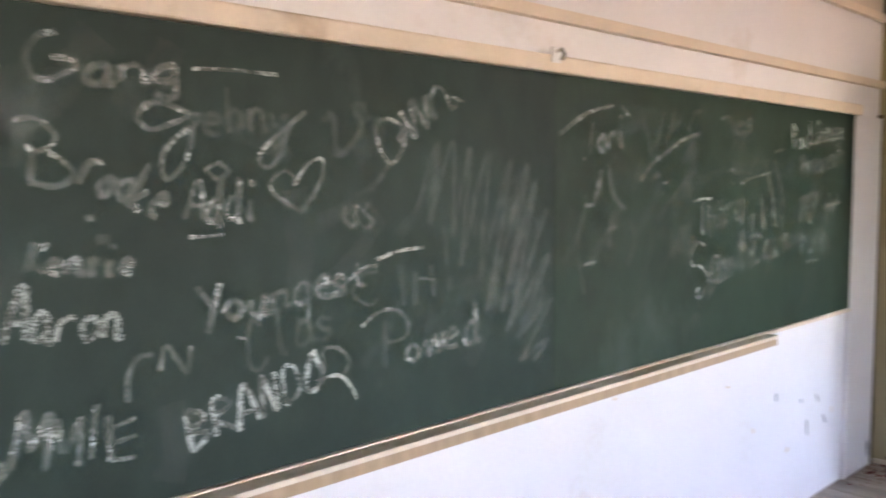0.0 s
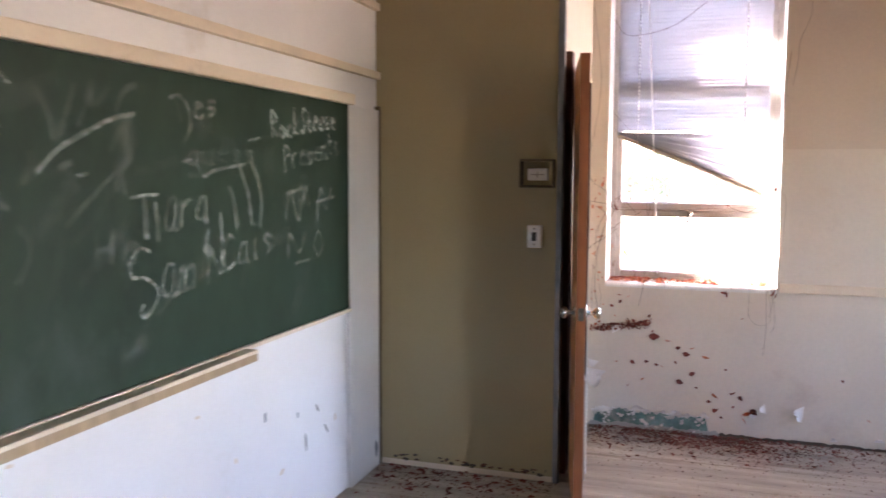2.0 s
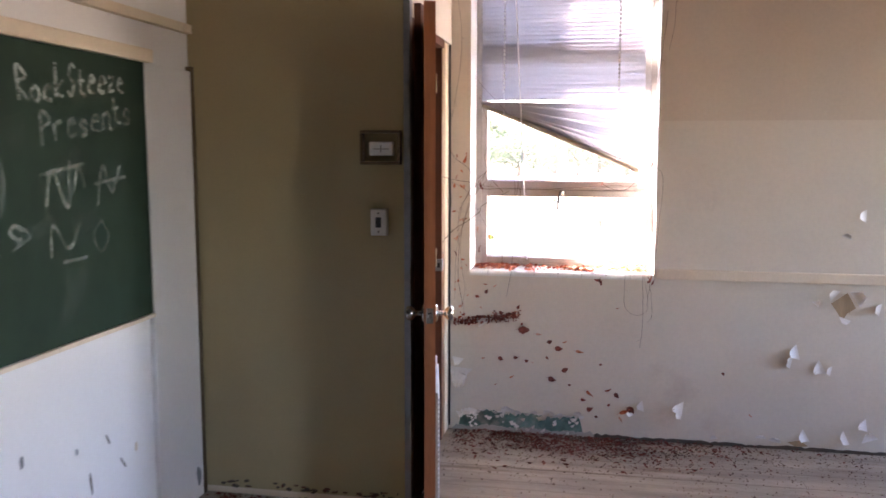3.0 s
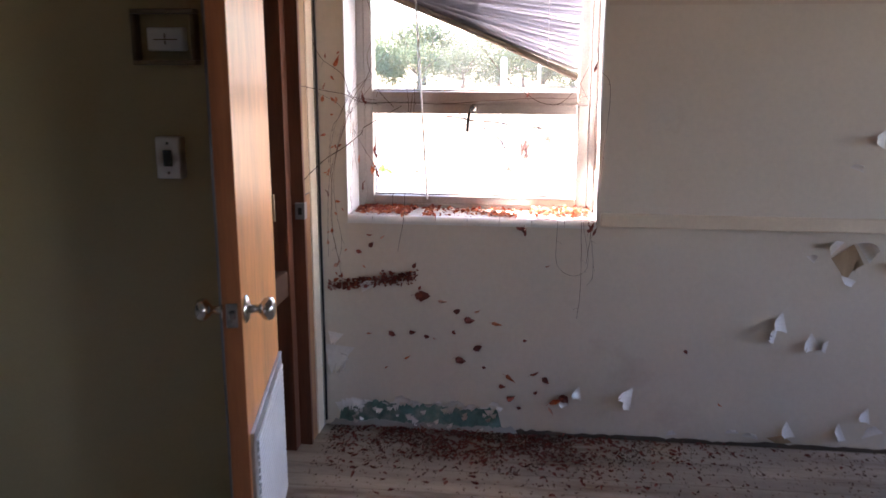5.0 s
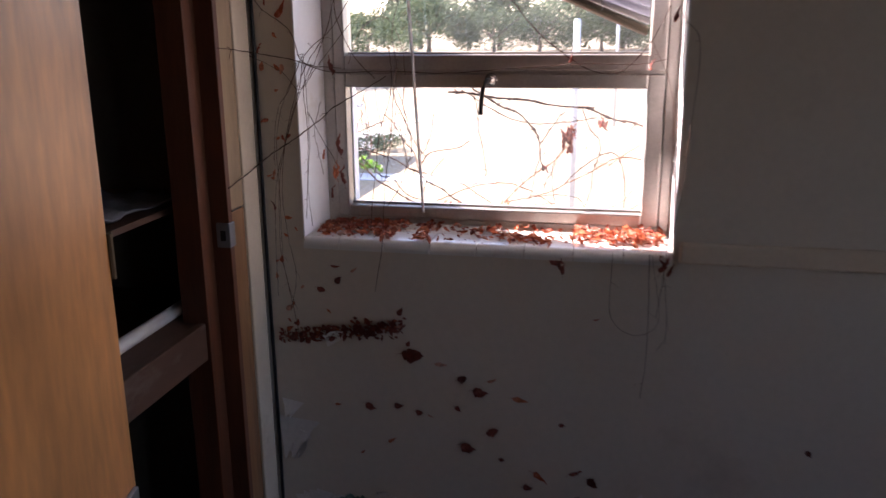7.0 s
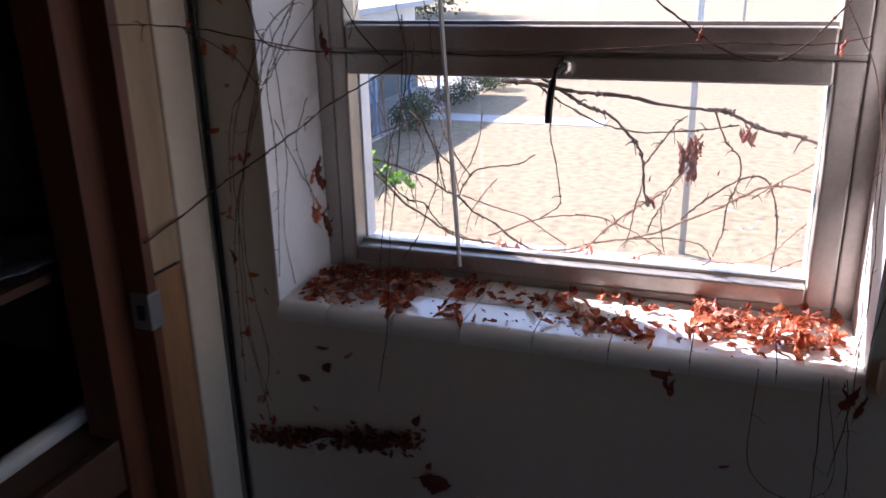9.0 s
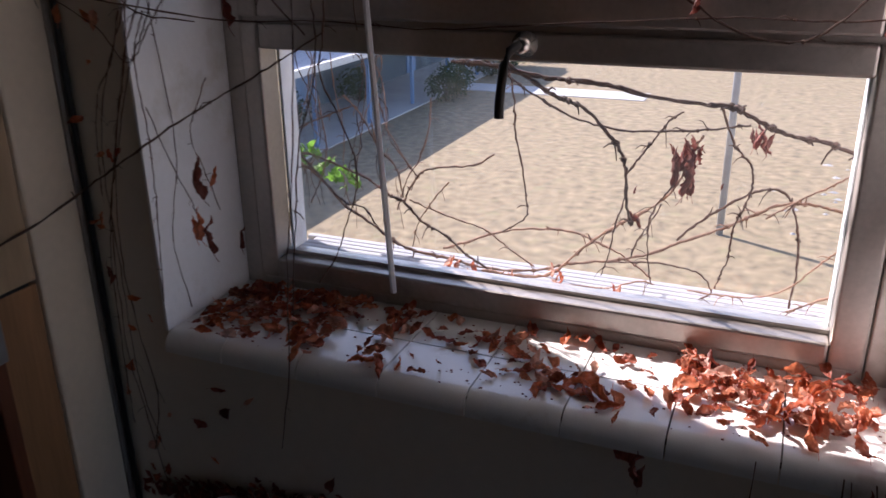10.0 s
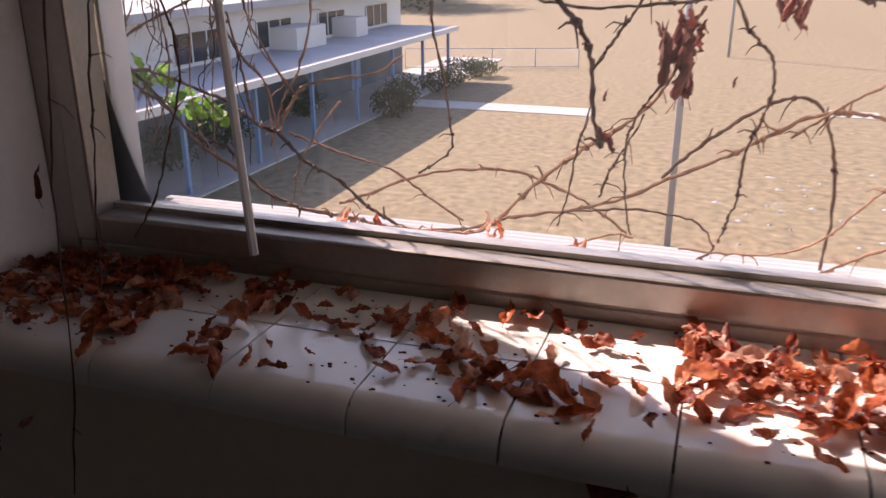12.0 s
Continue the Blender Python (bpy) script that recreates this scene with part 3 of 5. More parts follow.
flake_meshes = [flake_mesh(k, 1.0, c) for k, c in enumerate((1.6, 2.2, 1.2, 1.9))]
wall_flakes = empty("peeling_paint", (0.6, NY, 0.3), "curled flakes of cream paint peeling off the wall", "paint flakes")


def flake(x, z, size, turn, kind=0):
    ob = new("flake", flake_meshes[kind % 4])
    ob.parent = wall_flakes
    ob.matrix_parent_inverse = Matrix.Translation(-Vector(wall_flakes.location))
    ob.matrix_basis = pose(x, NY - 0.001, z, 0, turn, 0) @ Matrix.Diagonal((size, size, size, 1))


for k, (x, z, size, turn) in enumerate((
        (1.39, 0.51, 0.062, 75), (1.36, 0.455, 0.05, 100), (1.51, 0.44, 0.06, 60), (1.55, 0.42, 0.04, 100), (0.64, 0.185, 0.045, 80), (0.575, 0.15, 0.035, 40),
        (0.84, 0.18, 0.06, 95), (0.83, 0.15, 0.04, 80), (1.45, 0.08, 0.055, 60), (1.64, 0.08, 0.06, 65), (1.73, 0.15, 0.05, 80), (1.64, 0.785, 0.07, 235), (1.55, 0.80, 0.05, 130), (1.60, 0.69, 0.045, 20), (1.457, 0.755, 0.03, 220),
        (1.76, 0.74, 0.05, 100), (1.67, 1.20, 0.05, 90), (1.585, 1.09, 0.04, 200), (-0.335, 0.345, 0.10, 5), (-0.345, 0.285, 0.07, 340), (-0.32, 0.29, 0.04, 200), (1.23, 0.05, 0.04, 180),
        (1.0, 0.03, 0.03, 170), (-0.20, 0.59, 0.06, 150), (-0.345, 0.40, 0.05, 10), (1.30, 0.035, 0.05, 190), (1.75, 0.07, 0.06, 160))):
    flake(x, z, size * 1.25, turn, k)
for k in range(30):                                          # the lip above the bare patch, rolled outwards
    flake(-0.33 + 0.0225 * k, 0.102 + 0.012 * math.sin(k * 0.7) + random.uniform(-0.006, 0.008), random.uniform(0.03, 0.055), random.choice((0, 180)) + random.uniform(-25, 25), k)
for k in range(24):                                          # scales still sticking inside it
    flake(random.uniform(-0.3, 0.3), random.uniform(0.03, 0.09), random.uniform(0.02, 0.045), random.uniform(-40, 40), k)


def patch_mesh(bm, x0, x1, z0, top, y, n=90, rough=1.0):
    """A thin coat with a torn upper edge."""
    lo, hi = [], []
    for i in range(n + 1):
        x = x0 + (x1 - x0) * i / n
        fall = min(1, i / 3, (n - i) / 3)
        zz = z0 + (top - z0) * fall * (0.75 + rough * (0.45 * noise.noise((x * 9, 3.1, 0)) + 0.45 * noise.noise((x * 45, 1, 0)) + 0.2 * noise.noise((x * 130, 5, 0))))
        lo.append((bm.verts.new((x, y, z0)), bm.verts.new((x, y + 0.004, z0))))
        hi.append((bm.verts.new((x, y, zz)), bm.verts.new((x, y + 0.004, zz))))
    for i in range(n):
        bm.faces.new((lo[i][0], lo[i + 1][0], hi[i + 1][0], hi[i][0]))
        bm.faces.new((hi[i][0], hi[i + 1][0], hi[i + 1][1], hi[i][1]))


bm = bmesh.new()
patch_mesh(bm, -0.345, 0.335, 0.0, 0.135, NY - 0.004, 90, 0.4)
tagged(part("trim_bare_patch", bm, teal_paint), "old teal paint laid bare at the foot of the wall", "paint", kind="structure")
# The gap is no opening: a dark ragged strip paints its shade.
bm = bmesh.new()
patch_mesh(bm, 0.34, 3.0, 0.0, 0.022, NY - 0.0045, 120)
tagged(part("trim_gap", bm, dark_inside), "crumbling gap along the floor, its shade put into a dark strip", "gap", kind="structure")

# Grey-brown lining carries the shade of this sunless face in its colour.
tagged(block("trim_outer_reveal", outer_shade, (-0.376, -0.371, 6.203, OUT + 0.002, OZ0 - 0.012, OZ1)), "outer edge of the window opening, its shade put into the grey", "trim", kind="structure")
cord = empty("cable", (-0.392, NY - 0.008, 0), "black cable running up the wall corner beside the closet", "cable")
bm = bmesh.new()
tube(bm, [(-0.392 + 0.001 * math.sin(k), NY - 0.006, 0.02 + 0.17 * k) for k in range(15)], 0.0045, sides=8)
under(part("sheath", bm, black_plastic, smooth=True), cord)

for x, z, w, h in ((1.588, 0.748, 0.118, 0.145), (1.41, 0.03, 0.10, 0.045), (1.62, 0.74, 0.02, 0.05)):
    bm = bmesh.new()
    m = pose(x, NY - 0.0012, z, 0, 8, 0)
    hi = [bm.verts.new(m @ Vector((p * w / 2, 0, q * h / 2))) for p, q in ((-1, 0.1), (-0.3, -0.5), (0.15, -1), (0.4, -0.4), (1, 0.05), (0.5, 0.6), (0.1, 1), (-0.5, 0.5))]
    lo = [bm.verts.new(v.co + Vector((0, 0.0012, 0))) for v in hi]
    bm.faces.new(hi)
    for k in range(8):
        bm.faces.new((lo[k], lo[(k + 1) % 8], hi[(k + 1) % 8], hi[k]))
    bmesh.ops.recalc_face_normals(bm, faces=bm.faces[:])
    part("bare_spot", bm, raw_wood, structure["wall_north"])
bm = bmesh.new()
patch_mesh(bm, -0.38, 0.40, 0.0, 0.035, NY - 0.0075)
tagged(part("trim_plaster", bm, concrete), "crumbled grey plaster at the foot of the wall", "plaster", kind="structure")

# scuffs on the chalkboard wall
for y, z, w, h, turn, mat in ((3.713, 0.565, 0.018, 0.05, 0, grey_metal), (3.50, 0.46, 0.02, 0.03, 20, cream_trim), (3.98, 0.50, 0.012, 0.03, 10, grey_metal), (3.84, 0.30, 0.04, 0.02, 30, cream_trim),
                              (4.16, 0.48, 0.008, 0.05, 30, dark_inside), (4.25, 0.36, 0.007, 0.07, 35, dark_inside), (4.05, 0.36, 0.012, 0.09, 8, dark_inside), (3.27, 0.69, 0.03, 0.012, 0, cream_trim),
                              (4.78, 0.10, 0.04, 0.10, 5, grey_metal), (2.48, 0.79, 0.03, 0.012, 0, cream_trim), (4.34, 0.39, 0.015, 0.04, 0, cream_trim)):
    bm = bmesh.new()
    pts = [(math.cos(a) * w / 2 * random.uniform(0.7, 1.1), math.sin(a) * h / 2 * random.uniform(0.7, 1.1)) for a in (k * math.tau / 9 for k in range(9))]
    m = pose(WX if y < 4.46 else -1.306, y, z, turn)
    lo = [bm.verts.new(m @ Vector((0, p, q))) for p, q in pts]
    hi = [bm.verts.new(m @ Vector((0.0025, p * 0.9, q * 0.9))) for p, q in pts]
    bm.faces.new(hi)
    for k in range(9):
        bm.faces.new((lo[k], lo[(k + 1) % 9], hi[(k + 1) % 9], hi[k]))
    part("scuff", bm, mat, structure["wall_west"])
hook = empty("hook", (-1.285, 2.096, 1.87), "small metal clip hook on the chalkboard trim", "hook")
bm = bmesh.new()
tube(bm, [(-1.285, 2.096, 1.90), (-1.262, 2.096, 1.905), (-1.255, 2.096, 1.89), (-1.262, 2.096, 1.875)], 0.006, sides=8)
under(part("hook_wire", bm, chrome), hook)
under(block("plate", plastic_white, (-1.2851, -1.281, 2.075, 2.117, 1.868, 1.915), bevel=0.002), hook)

# ---- on the closet front ----
guard = empty("thermostat", (-0.49, PY, 1.525), "thermostat in a brown metal guard frame on the tan panel", "thermostat")
for d in ((-0.572, -0.404, 1.457, 1.469), (-0.572, -0.404, 1.583, 1.595), (-0.572, -0.560, 1.4692, 1.5828), (-0.416, -0.404, 1.4692, 1.5828)):
    under(block("guard_bar", brown_metal, (d[0], d[1], PY - 0.035, PY - 0.0005, d[2], d[3]), bevel=0.003), guard)
under(block("housing", plastic_white, (-0.533, -0.436, PY - 0.03, PY - 0.0006, 1.492, 1.55), bevel=0.005), guard)
under(block("dial_line", brown_metal, (-0.515, -0.452, PY - 0.0315, PY - 0.0301, 1.519, 1.5215)), guard)
under(block("dial_line", brown_metal, (-0.486, -0.483, PY - 0.0315, PY - 0.0301, 1.508, 1.535)), guard)
switch = empty("light_switch", (-0.495, PY, 1.22), "white surface-mounted light switch with a dark rocker", "light switch")
under(block("box", plastic_white, (-0.530, -0.462, PY - 0.032, PY - 0.0005, 1.168, 1.277), bevel=0.004), switch)
under(block("plate", plastic_white, (-0.528, -0.464, PY - 0.036, PY - 0.0322, 1.171, 1.274), bevel=0.0015), switch)
under(block("rocker", black_plastic, (-0.507, -0.484, PY - 0.042, PY - 0.0361, 1.202, 1.244), bevel=0.002), switch)
for z in (1.185, 1.261):
    bm = bmesh.new()
    lathe(bm, [(0.004, 0), (0.004, 0.001), (0.002, 0.002)], pose(-0.4955, PY - 0.0361, z, 90), 10)
    under(part("screw", bm, chrome), switch)
for k in range(46):
    x = random.uniform(WX + 0.1, PX - 0.03)
    w, h = random.uniform(0.008, 0.045), random.uniform(0.006, 0.022)
    z = random.uniform(0.032, 0.062)
    bm = bmesh.new()
    vs = [bm.verts.new((x + math.cos(a) * w / 2 * random.uniform(0.6, 1.1), PY - 0.002, z + math.sin(a) * h / 2 * random.uniform(0.6, 1.1))) for a in (i * math.tau / 8 for i in range(8))]
    f = bm.faces.new(vs)
    bmesh.ops.extrude_face_region(bm, geom=[f])
    bm.verts.ensure_lookup_table()
    for v in bm.verts[:8]:
        v.co.y = PY - 0.0002
    under(part("rust_blister", bm, dark_inside if k % 3 else jamb_wood), closet)

# ---- door hardware ----


def knob_set(side):
    """Rose, neck and ball of a door knob, on the room side or the back."""
    m = pose(DW - 0.044, 0.0005 if side > 0 else -0.0425, 0.914, -90 if side > 0 else 90)
    knob = new("knob")
    knob.parent = closet_door
    tagged(knob, "dull chrome ball knob")
    bm = bmesh.new()
    lathe(bm, [(0.033, 0), (0.033, 0.003), (0.026, 0.008), (0.013, 0.011)], m, 24)
    a = part("rose", bm, chrome, knob, smooth=True)
    bm = bmesh.new()
    lathe(bm, [(0.010, 0.011), (0.009, 0.03), (0.016, 0.036), (0.025, 0.044), (0.027, 0.054), (0.024, 0.063), (0.014, 0.068)], m, 24)
    part("ball", bm, chrome, knob, smooth=True)


knob_set(1)
knob_set(-1)
block("latch_plate", chrome, (DW + 0.0042, DW + 0.006, -0.034, -0.008, 0.885, 0.942), closet_door, "chrome latch plate", 0.001)
block("latch_bolt", chrome, (DW + 0.0062, DW + 0.016, -0.028, -0.014, 0.904, 0.924), closet_door, "", 0.003)
for k in range(22):
    z = 0.185 + k * 0.0185
    block("louvre", plastic_white, (0.04, DW - 0.05, 0.0102, 0.0165, z, z + 0.012), closet_door, "", 0.001)
for z in (0.25, 1.05, 1.8):
    bm = bmesh.new()
    tube(bm, ((-0.004, 0.002, z - 0.04), (-0.004, 0.002, z + 0.04)), 0.006, sides=8)
    part("hinge", bm, brown_metal, closet_door)
cl("strike_plate", grey_metal, (FX - 0.03, FX + 0.007, 5.683, 5.714, 0.90, 0.962), "tarnished grey steel strike plate", 0.0025)
cl("strike_hole", black_plastic, (FX - 0.018, FX - 0.004, 5.6815, 5.6828, 0.918, 0.944))
cl("casing_split", black_plastic, (FX - 0.001, FX + 0.0012, 5.715, 5.77, 0.985, 0.989))
pipe = empty("pipe", (-0.6, 5.3, 0.73), "white plastic pipe lying on the closet shelf", "pipe")
bm = bmesh.new()
tube(bm, [Vector((-0.545, 4.95, 0.733)).lerp(Vector((-0.555, 5.84, 0.733)), k / 6) for k in range(7)], 0.0165, sides=14)
under(part("tube", bm, plastic_white, smooth=True), pipe)
cloth = empty("cloth", (-0.75, 5.45, 1.0), "crumpled pale grey cloth on the closet shelf", "cloth")
bm = bmesh.new()
bmesh.ops.create_grid(bm, x_segments=26, y_segments=26, size=0.5)
for v in bm.verts:
    x, y = v.co.x, v.co.y
    v.co = Vector((-0.75 + x * 0.36, 5.45 + y * 0.62, 1.006 + 0.03 * abs(noise.noise((x * 5, y * 5, 2))) + 0.012 * abs(noise.noise((x * 14, y * 14, 4)))))
bmesh.ops.solidify(bm, geom=bm.faces[:], thickness=0.004)
under(part("fold", bm, grey_cloth, smooth=True), cloth)

# ---- window furniture ----
sill = empty("window_sill", (0.195, NY, OZ0), "white glazed bullnose tile sill, dirty in the joints", "sill", kind="structure")
under(block("bed", grout, (OX0, OX1, NY - 0.002, FY0 + 0.005, OZ0 - 0.0115, OZ0 - 0.003)), sill)


def tile(x0, x1, front):
    bm = bmesh.new()
    top, base = OZ0 + 0.004, OZ0 - 0.0028
    if front:
        y0, y1, r = NY - 0.012, 5.985, 0.024
        section = [(y1, base), (y1, top)] + [(y0 + r - r * math.sin(a), top - r + r * math.cos(a)) for a in (i * math.pi / 44 for i in range(23))] + [(y0, top - 0.030), (NY - 0.0005, top - 0.030), (NY - 0.0005, base)]
    else:
        section = [(FY0 + 0.004, base), (FY0 + 0.004, top), (5.988, top), (5.988, base)]
    a = [bm.verts.new((x0, y, z)) for y, z in section]
    b = [bm.verts.new((x1, y, z)) for y, z in section]
    n = len(section)
    for i in range(n):
        bm.faces.new((a[i], a[(i + 1) % n], b[(i + 1) % n], b[i]))
    bm.faces.new(a[::-1])
    bm.faces.new(b)
    bmesh.ops.recalc_face_normals(bm, faces=bm.faces[:])
    under(part("tile", bm, tile_glaze), sill)


edges = [OX0 + 0.001] + [-0.185 + 0.1232 * k for k in range(7)] + [OX1 - 0.001]
for x0, x1 in zip(edges, edges[1:]):
    tile(x0 + 0.001, x1 - 0.001, True)
    tile(x0 + 0.001, x1 - 0.001, False)

for x0, x1 in ((OX0 - 0.001, OX0 + 0.003), (OX1 - 0.003, OX1 + 0.001)):
    tagged(block("trim_reveal", reveal_white, (x0, x1, NY - 0.002, FY0 + 0.005, OZ0 + 0.004, OZ1)), "white painted window reveal", "trim", kind="structure")

latch = empty("window_latch", (0.19, FY0, 1.285), "black lever latch on the window's middle rail", "latch")
bm = bmesh.new()
lathe(bm, [(0.017, 0), (0.017, 0.006), (0.011, 0.012), (0.009, 0.03)], pose(0.19, FY0 - 0.0005, 1.288, 90), 18)
under(part("pivot", bm, chrome, None, "worn steel pivot", True), latch)
bm = bmesh.new()
tube(bm, [(0.192, FY0 - 0.027, 1.292), (0.18, FY0 - 0.034, 1.283), (0.173, FY0 - 0.036, 1.265), (0.170, FY0 - 0.036, 1.24), (0.168, FY0 - 0.037, 1.218), (0.168, FY0 - 0.038, 1.203), (0.168, FY0 - 0.038, 1.198)], 0.006, 0.0065, 10)
under(part("lever", bm, black_plastic, smooth=True), latch)

blind = empty("window_blind", (0.18, 6.04, 2.69), "white mini blind hanging askew, its lower slats fanned out", "blind")
BY = 6.045


def slat(x0, z0, x1, z1, tilt, wave=0.0):
    bm = bmesh.new()
    n, w = 8, 0.0275
    rows = []
    for i in range(n + 1):
        u = i / n
        c = Vector((x0 + (x1 - x0) * u, BY, z0 + (z1 - z0) * u + wave * math.sin(u * math.pi)))
        row = []
        for j in range(4):
            v = j / 3 - 0.5
            row.append(bm.verts.new(c + Vector((0, math.cos(tilt) * v * w, -math.sin(tilt) * v * w + 0.0022 * (1 - 4 * v * v)))))
        rows.append(row)
    for i in range(n):
        for j in range(3):
            bm.faces.new((rows[i][j], rows[i + 1][j], rows[i + 1][j + 1], rows[i][j + 1]))
    under(part("slat", bm, blind_slat, smooth=True), blind)


for k in range(42):
    z = 2.665 - k * 0.0213
    slat(-0.246 + random.uniform(-0.003, 0.003), z, 0.610 + random.uniform(-0.003, 0.003), z + random.uniform(-0.0004, 0.0004), 0.84 + random.uniform(-0.07, 0.07))
for k in range(16):
    u = (k + 1) / 16
    slat(-0.243, 1.768 - 0.008 * u * k / 16, 0.603 - 0.012 * u, 1.768 - 0.335 * u, 0.72 + random.uniform(-0.14, 0.14), -0.012 * math.sin(u * math.pi))
under(block("headrail", blind_slat, (-0.25, 0.615, BY - 0.014, BY + 0.014, 2.68, 2.71), bevel=0.002), blind)
bm = bmesh.new()
tube(bm, ((-0.243, BY, 1.755), (0.17, BY, 1.588), (0.588, BY, 1.408)), 0.0125, sides=10)
under(part("bottom_rail", bm, bottom_rail, None, "brown stained bottom rail"), blind)
for x, z in ((-0.125, 1.70), (0.475, 1.46)):
    for d in (-0.0135, 0.0135):
        bm = bmesh.new()
        tube(bm, ((x, BY + d, 2.68), (x, BY + d, z)), 0.0012, sides=4)
        under(part("ladder_cord", bm, cord_white), blind)
    # White squares stand in for daylight showing through the slats' cord holes.
    for k in range(40):
        zz = 2.66 - k * 0.0213
        if zz > z + 0.03:
            under(block("ladder_loop", cord_white, (x - 0.0055, x + 0.0055, BY - 0.0155, BY - 0.0148, zz - 0.006, zz + 0.006)), blind)
wand = empty("blind_wand", (-0.02, 6.02, 1.8), "clear plastic tilt wand hanging from the blind", "wand")
bm = bmesh.new()
tube(bm, [Vector((-0.085, 6.02, 2.66)).lerp(Vector((0.008, 6.046, 0.926)), k / 10) for k in range(11)], 0.0042, 0.0046, 6)
under(part("rod", bm, cord_white), wand)

# ---- vines ----


def smooth_path(pts, n=7, jitter=0.002):
    pts = [Vector(p) for p in pts]
    ext = [pts[0] * 2 - pts[1], *pts, pts[-1] * 2 - pts[-2]]
    res = []
    for i in range(1, len(ext) - 2):
        a, b, c, d = ext[i - 1:i + 3]
        for k in range(n):
            t = k / n
            q = 0.5 * (2 * b + (c - a) * t + (2 * a - 5 * b + 4 * c - d) * t * t + (3 * b - a - 3 * c + d) * t ** 3)
            res.append(q + Vector((random.uniform(-1, 1), random.uniform(-1, 1), random.uniform(-1, 1))) * jitter)
    return res + [pts[-1]]


def leaf_mesh(seed, curl, mat, broad=0.5):
    """A dead leaf, one unit long: a smooth pointed outline, folded along the midrib, its sides rolled in and its tip bent."""
    rnd = random.Random(seed)
    bm = bmesh.new()
    n, m = 14, 10
    grid = []
    left, right = curl * rnd.uniform(0.5, 2.2), curl * rnd.uniform(0.5, 2.2)
    bend, twist, off = curl * rnd.uniform(-1.2, 2.0), rnd.uniform(-0.9, 0.9), rnd.uniform(0, 50)
    skew = rnd.uniform(-0.12, 0.12)
    for i in range(n + 1):
        v = i / n
        w = broad * max(0.012, 2.3 * v ** 0.6 * (1 - v) ** 1.05) * 0.5 * (1 + 0.30 * noise.noise((v * 9 + off, 2.0, 0.0)))
        y0 = v - 0.5
        row = []
        for j in range(m + 1):
            u = (j / m - 0.5) * 2
            roll = (right if u > 0 else left) * (0.6 + 0.8 * v)
            arc = max(0.05, roll)
            x, z = math.copysign(math.sin(abs(u) * arc) / arc * w, u), (1 - math.cos(u * arc)) / arc * w + 0.16 * abs(u) * w
            z += 0.5 * bend * y0 * y0 + 0.05 * math.sin(v * 17 + off) * u * u * broad
            x += skew * math.sin(v * math.pi)
            x, z = x * math.cos(twist * y0) - z * math.sin(twist * y0), x * math.sin(twist * y0) + z * math.cos(twist * y0)
            bump = 0.13 * noise.noise((x * 4 + off, y0 * 4, 1.0)) + 0.11 * noise.noise((x * 9 + off, y0 * 9, 4.0)) + 0.05 * noise.noise((x * 21 + off, y0 * 21, 7.0))
            row.append(bm.verts.new((x, y0 + 0.05 * noise.noise((x * 6, y0 * 6, off)), z + bump)))
        grid.append(row)
    for i in range(n):
        for j in range(m):
            bm.faces.new((grid[i][j], grid[i + 1][j], grid[i + 1][j + 1], grid[i][j + 1]))
    root = grid[0][m // 2].co.copy()
    tube(bm, (root, root + Vector((0.03, -0.12, 0.03)), root + Vector((0.05, -0.24, 0.09))), 0.011, sides=3)
    low = min(v.co.z for v in bm.verts)
    for v in bm.verts:
        v.co.z -= low + 0.1
    return mesh_of("leaf", bm, mat, True)


crisp = [leaf_mesh(k, c, dry_leaf, 0.60 if k % 3 else 0.82) for k, c in enumerate((0.5, 0.7, 0.35, 1.0, 0.6, 0.3, 1.2, 0.8, 0.45, 0.9, 1.4, 0.55))]
shrivelled = [leaf_mesh(60 + k, 1.3, dry_leaf, 0.55) for k in range(4)]
crumpled = [leaf_mesh(20 + k, c, dark_leaf, 0.6) for k, c in enumerate((1.2, 1.8, 0.8, 1.5))]


scraps = [leaf_mesh(80 + k, 0.45, dark_leaf, 0.9) for k in range(5)]


def leaf(parent, at, size, rot, mesh):
    ob = new("leaf", mesh)
    ob.parent = parent
    ob.matrix_parent_inverse = Matrix.Translation(-Vector(parent.location))
    ob.matrix_basis = pose(*at, *rot) @ Matrix.Diagonal((size, size, size * 0.8, 1))
    return ob


def vine(pts, r, thing, mat, twigs=4, r1=None):
    """One stem with its knots and short broken tendrils."""
    line = smooth_path(pts, 7, 0.001)
    bm = bmesh.new()
    r = r * (0.72 if thing.location.y < 6.1 else 1.0)
    tube(bm, line, r, r * 0.8 if r1 is None else r1, 6, 0.3)
    for _ in range(twigs):
        p = random.choice(line[1:-1])
        d = Vector((random.uniform(-1, 1), random.uniform(-0.5, 0.3), random.uniform(-1, 0.6))).normalized()
        L = random.uniform(0.005, 0.024)
        tube(bm, (p, p + d * L * 0.6, p + d * L + Vector((0, 0, -0.3 * L))), r * 0.6, r * 0.3, 4)
        k = bmesh.ops.create_icosphere(bm, subdivisions=1, radius=r * 1.7)["verts"]
        for v in k:
            v.co = v.co + p
    return under(part("stem", bm, mat), thing)


def flat(pts, y):
    return [(x, y, z) for x, z in pts]


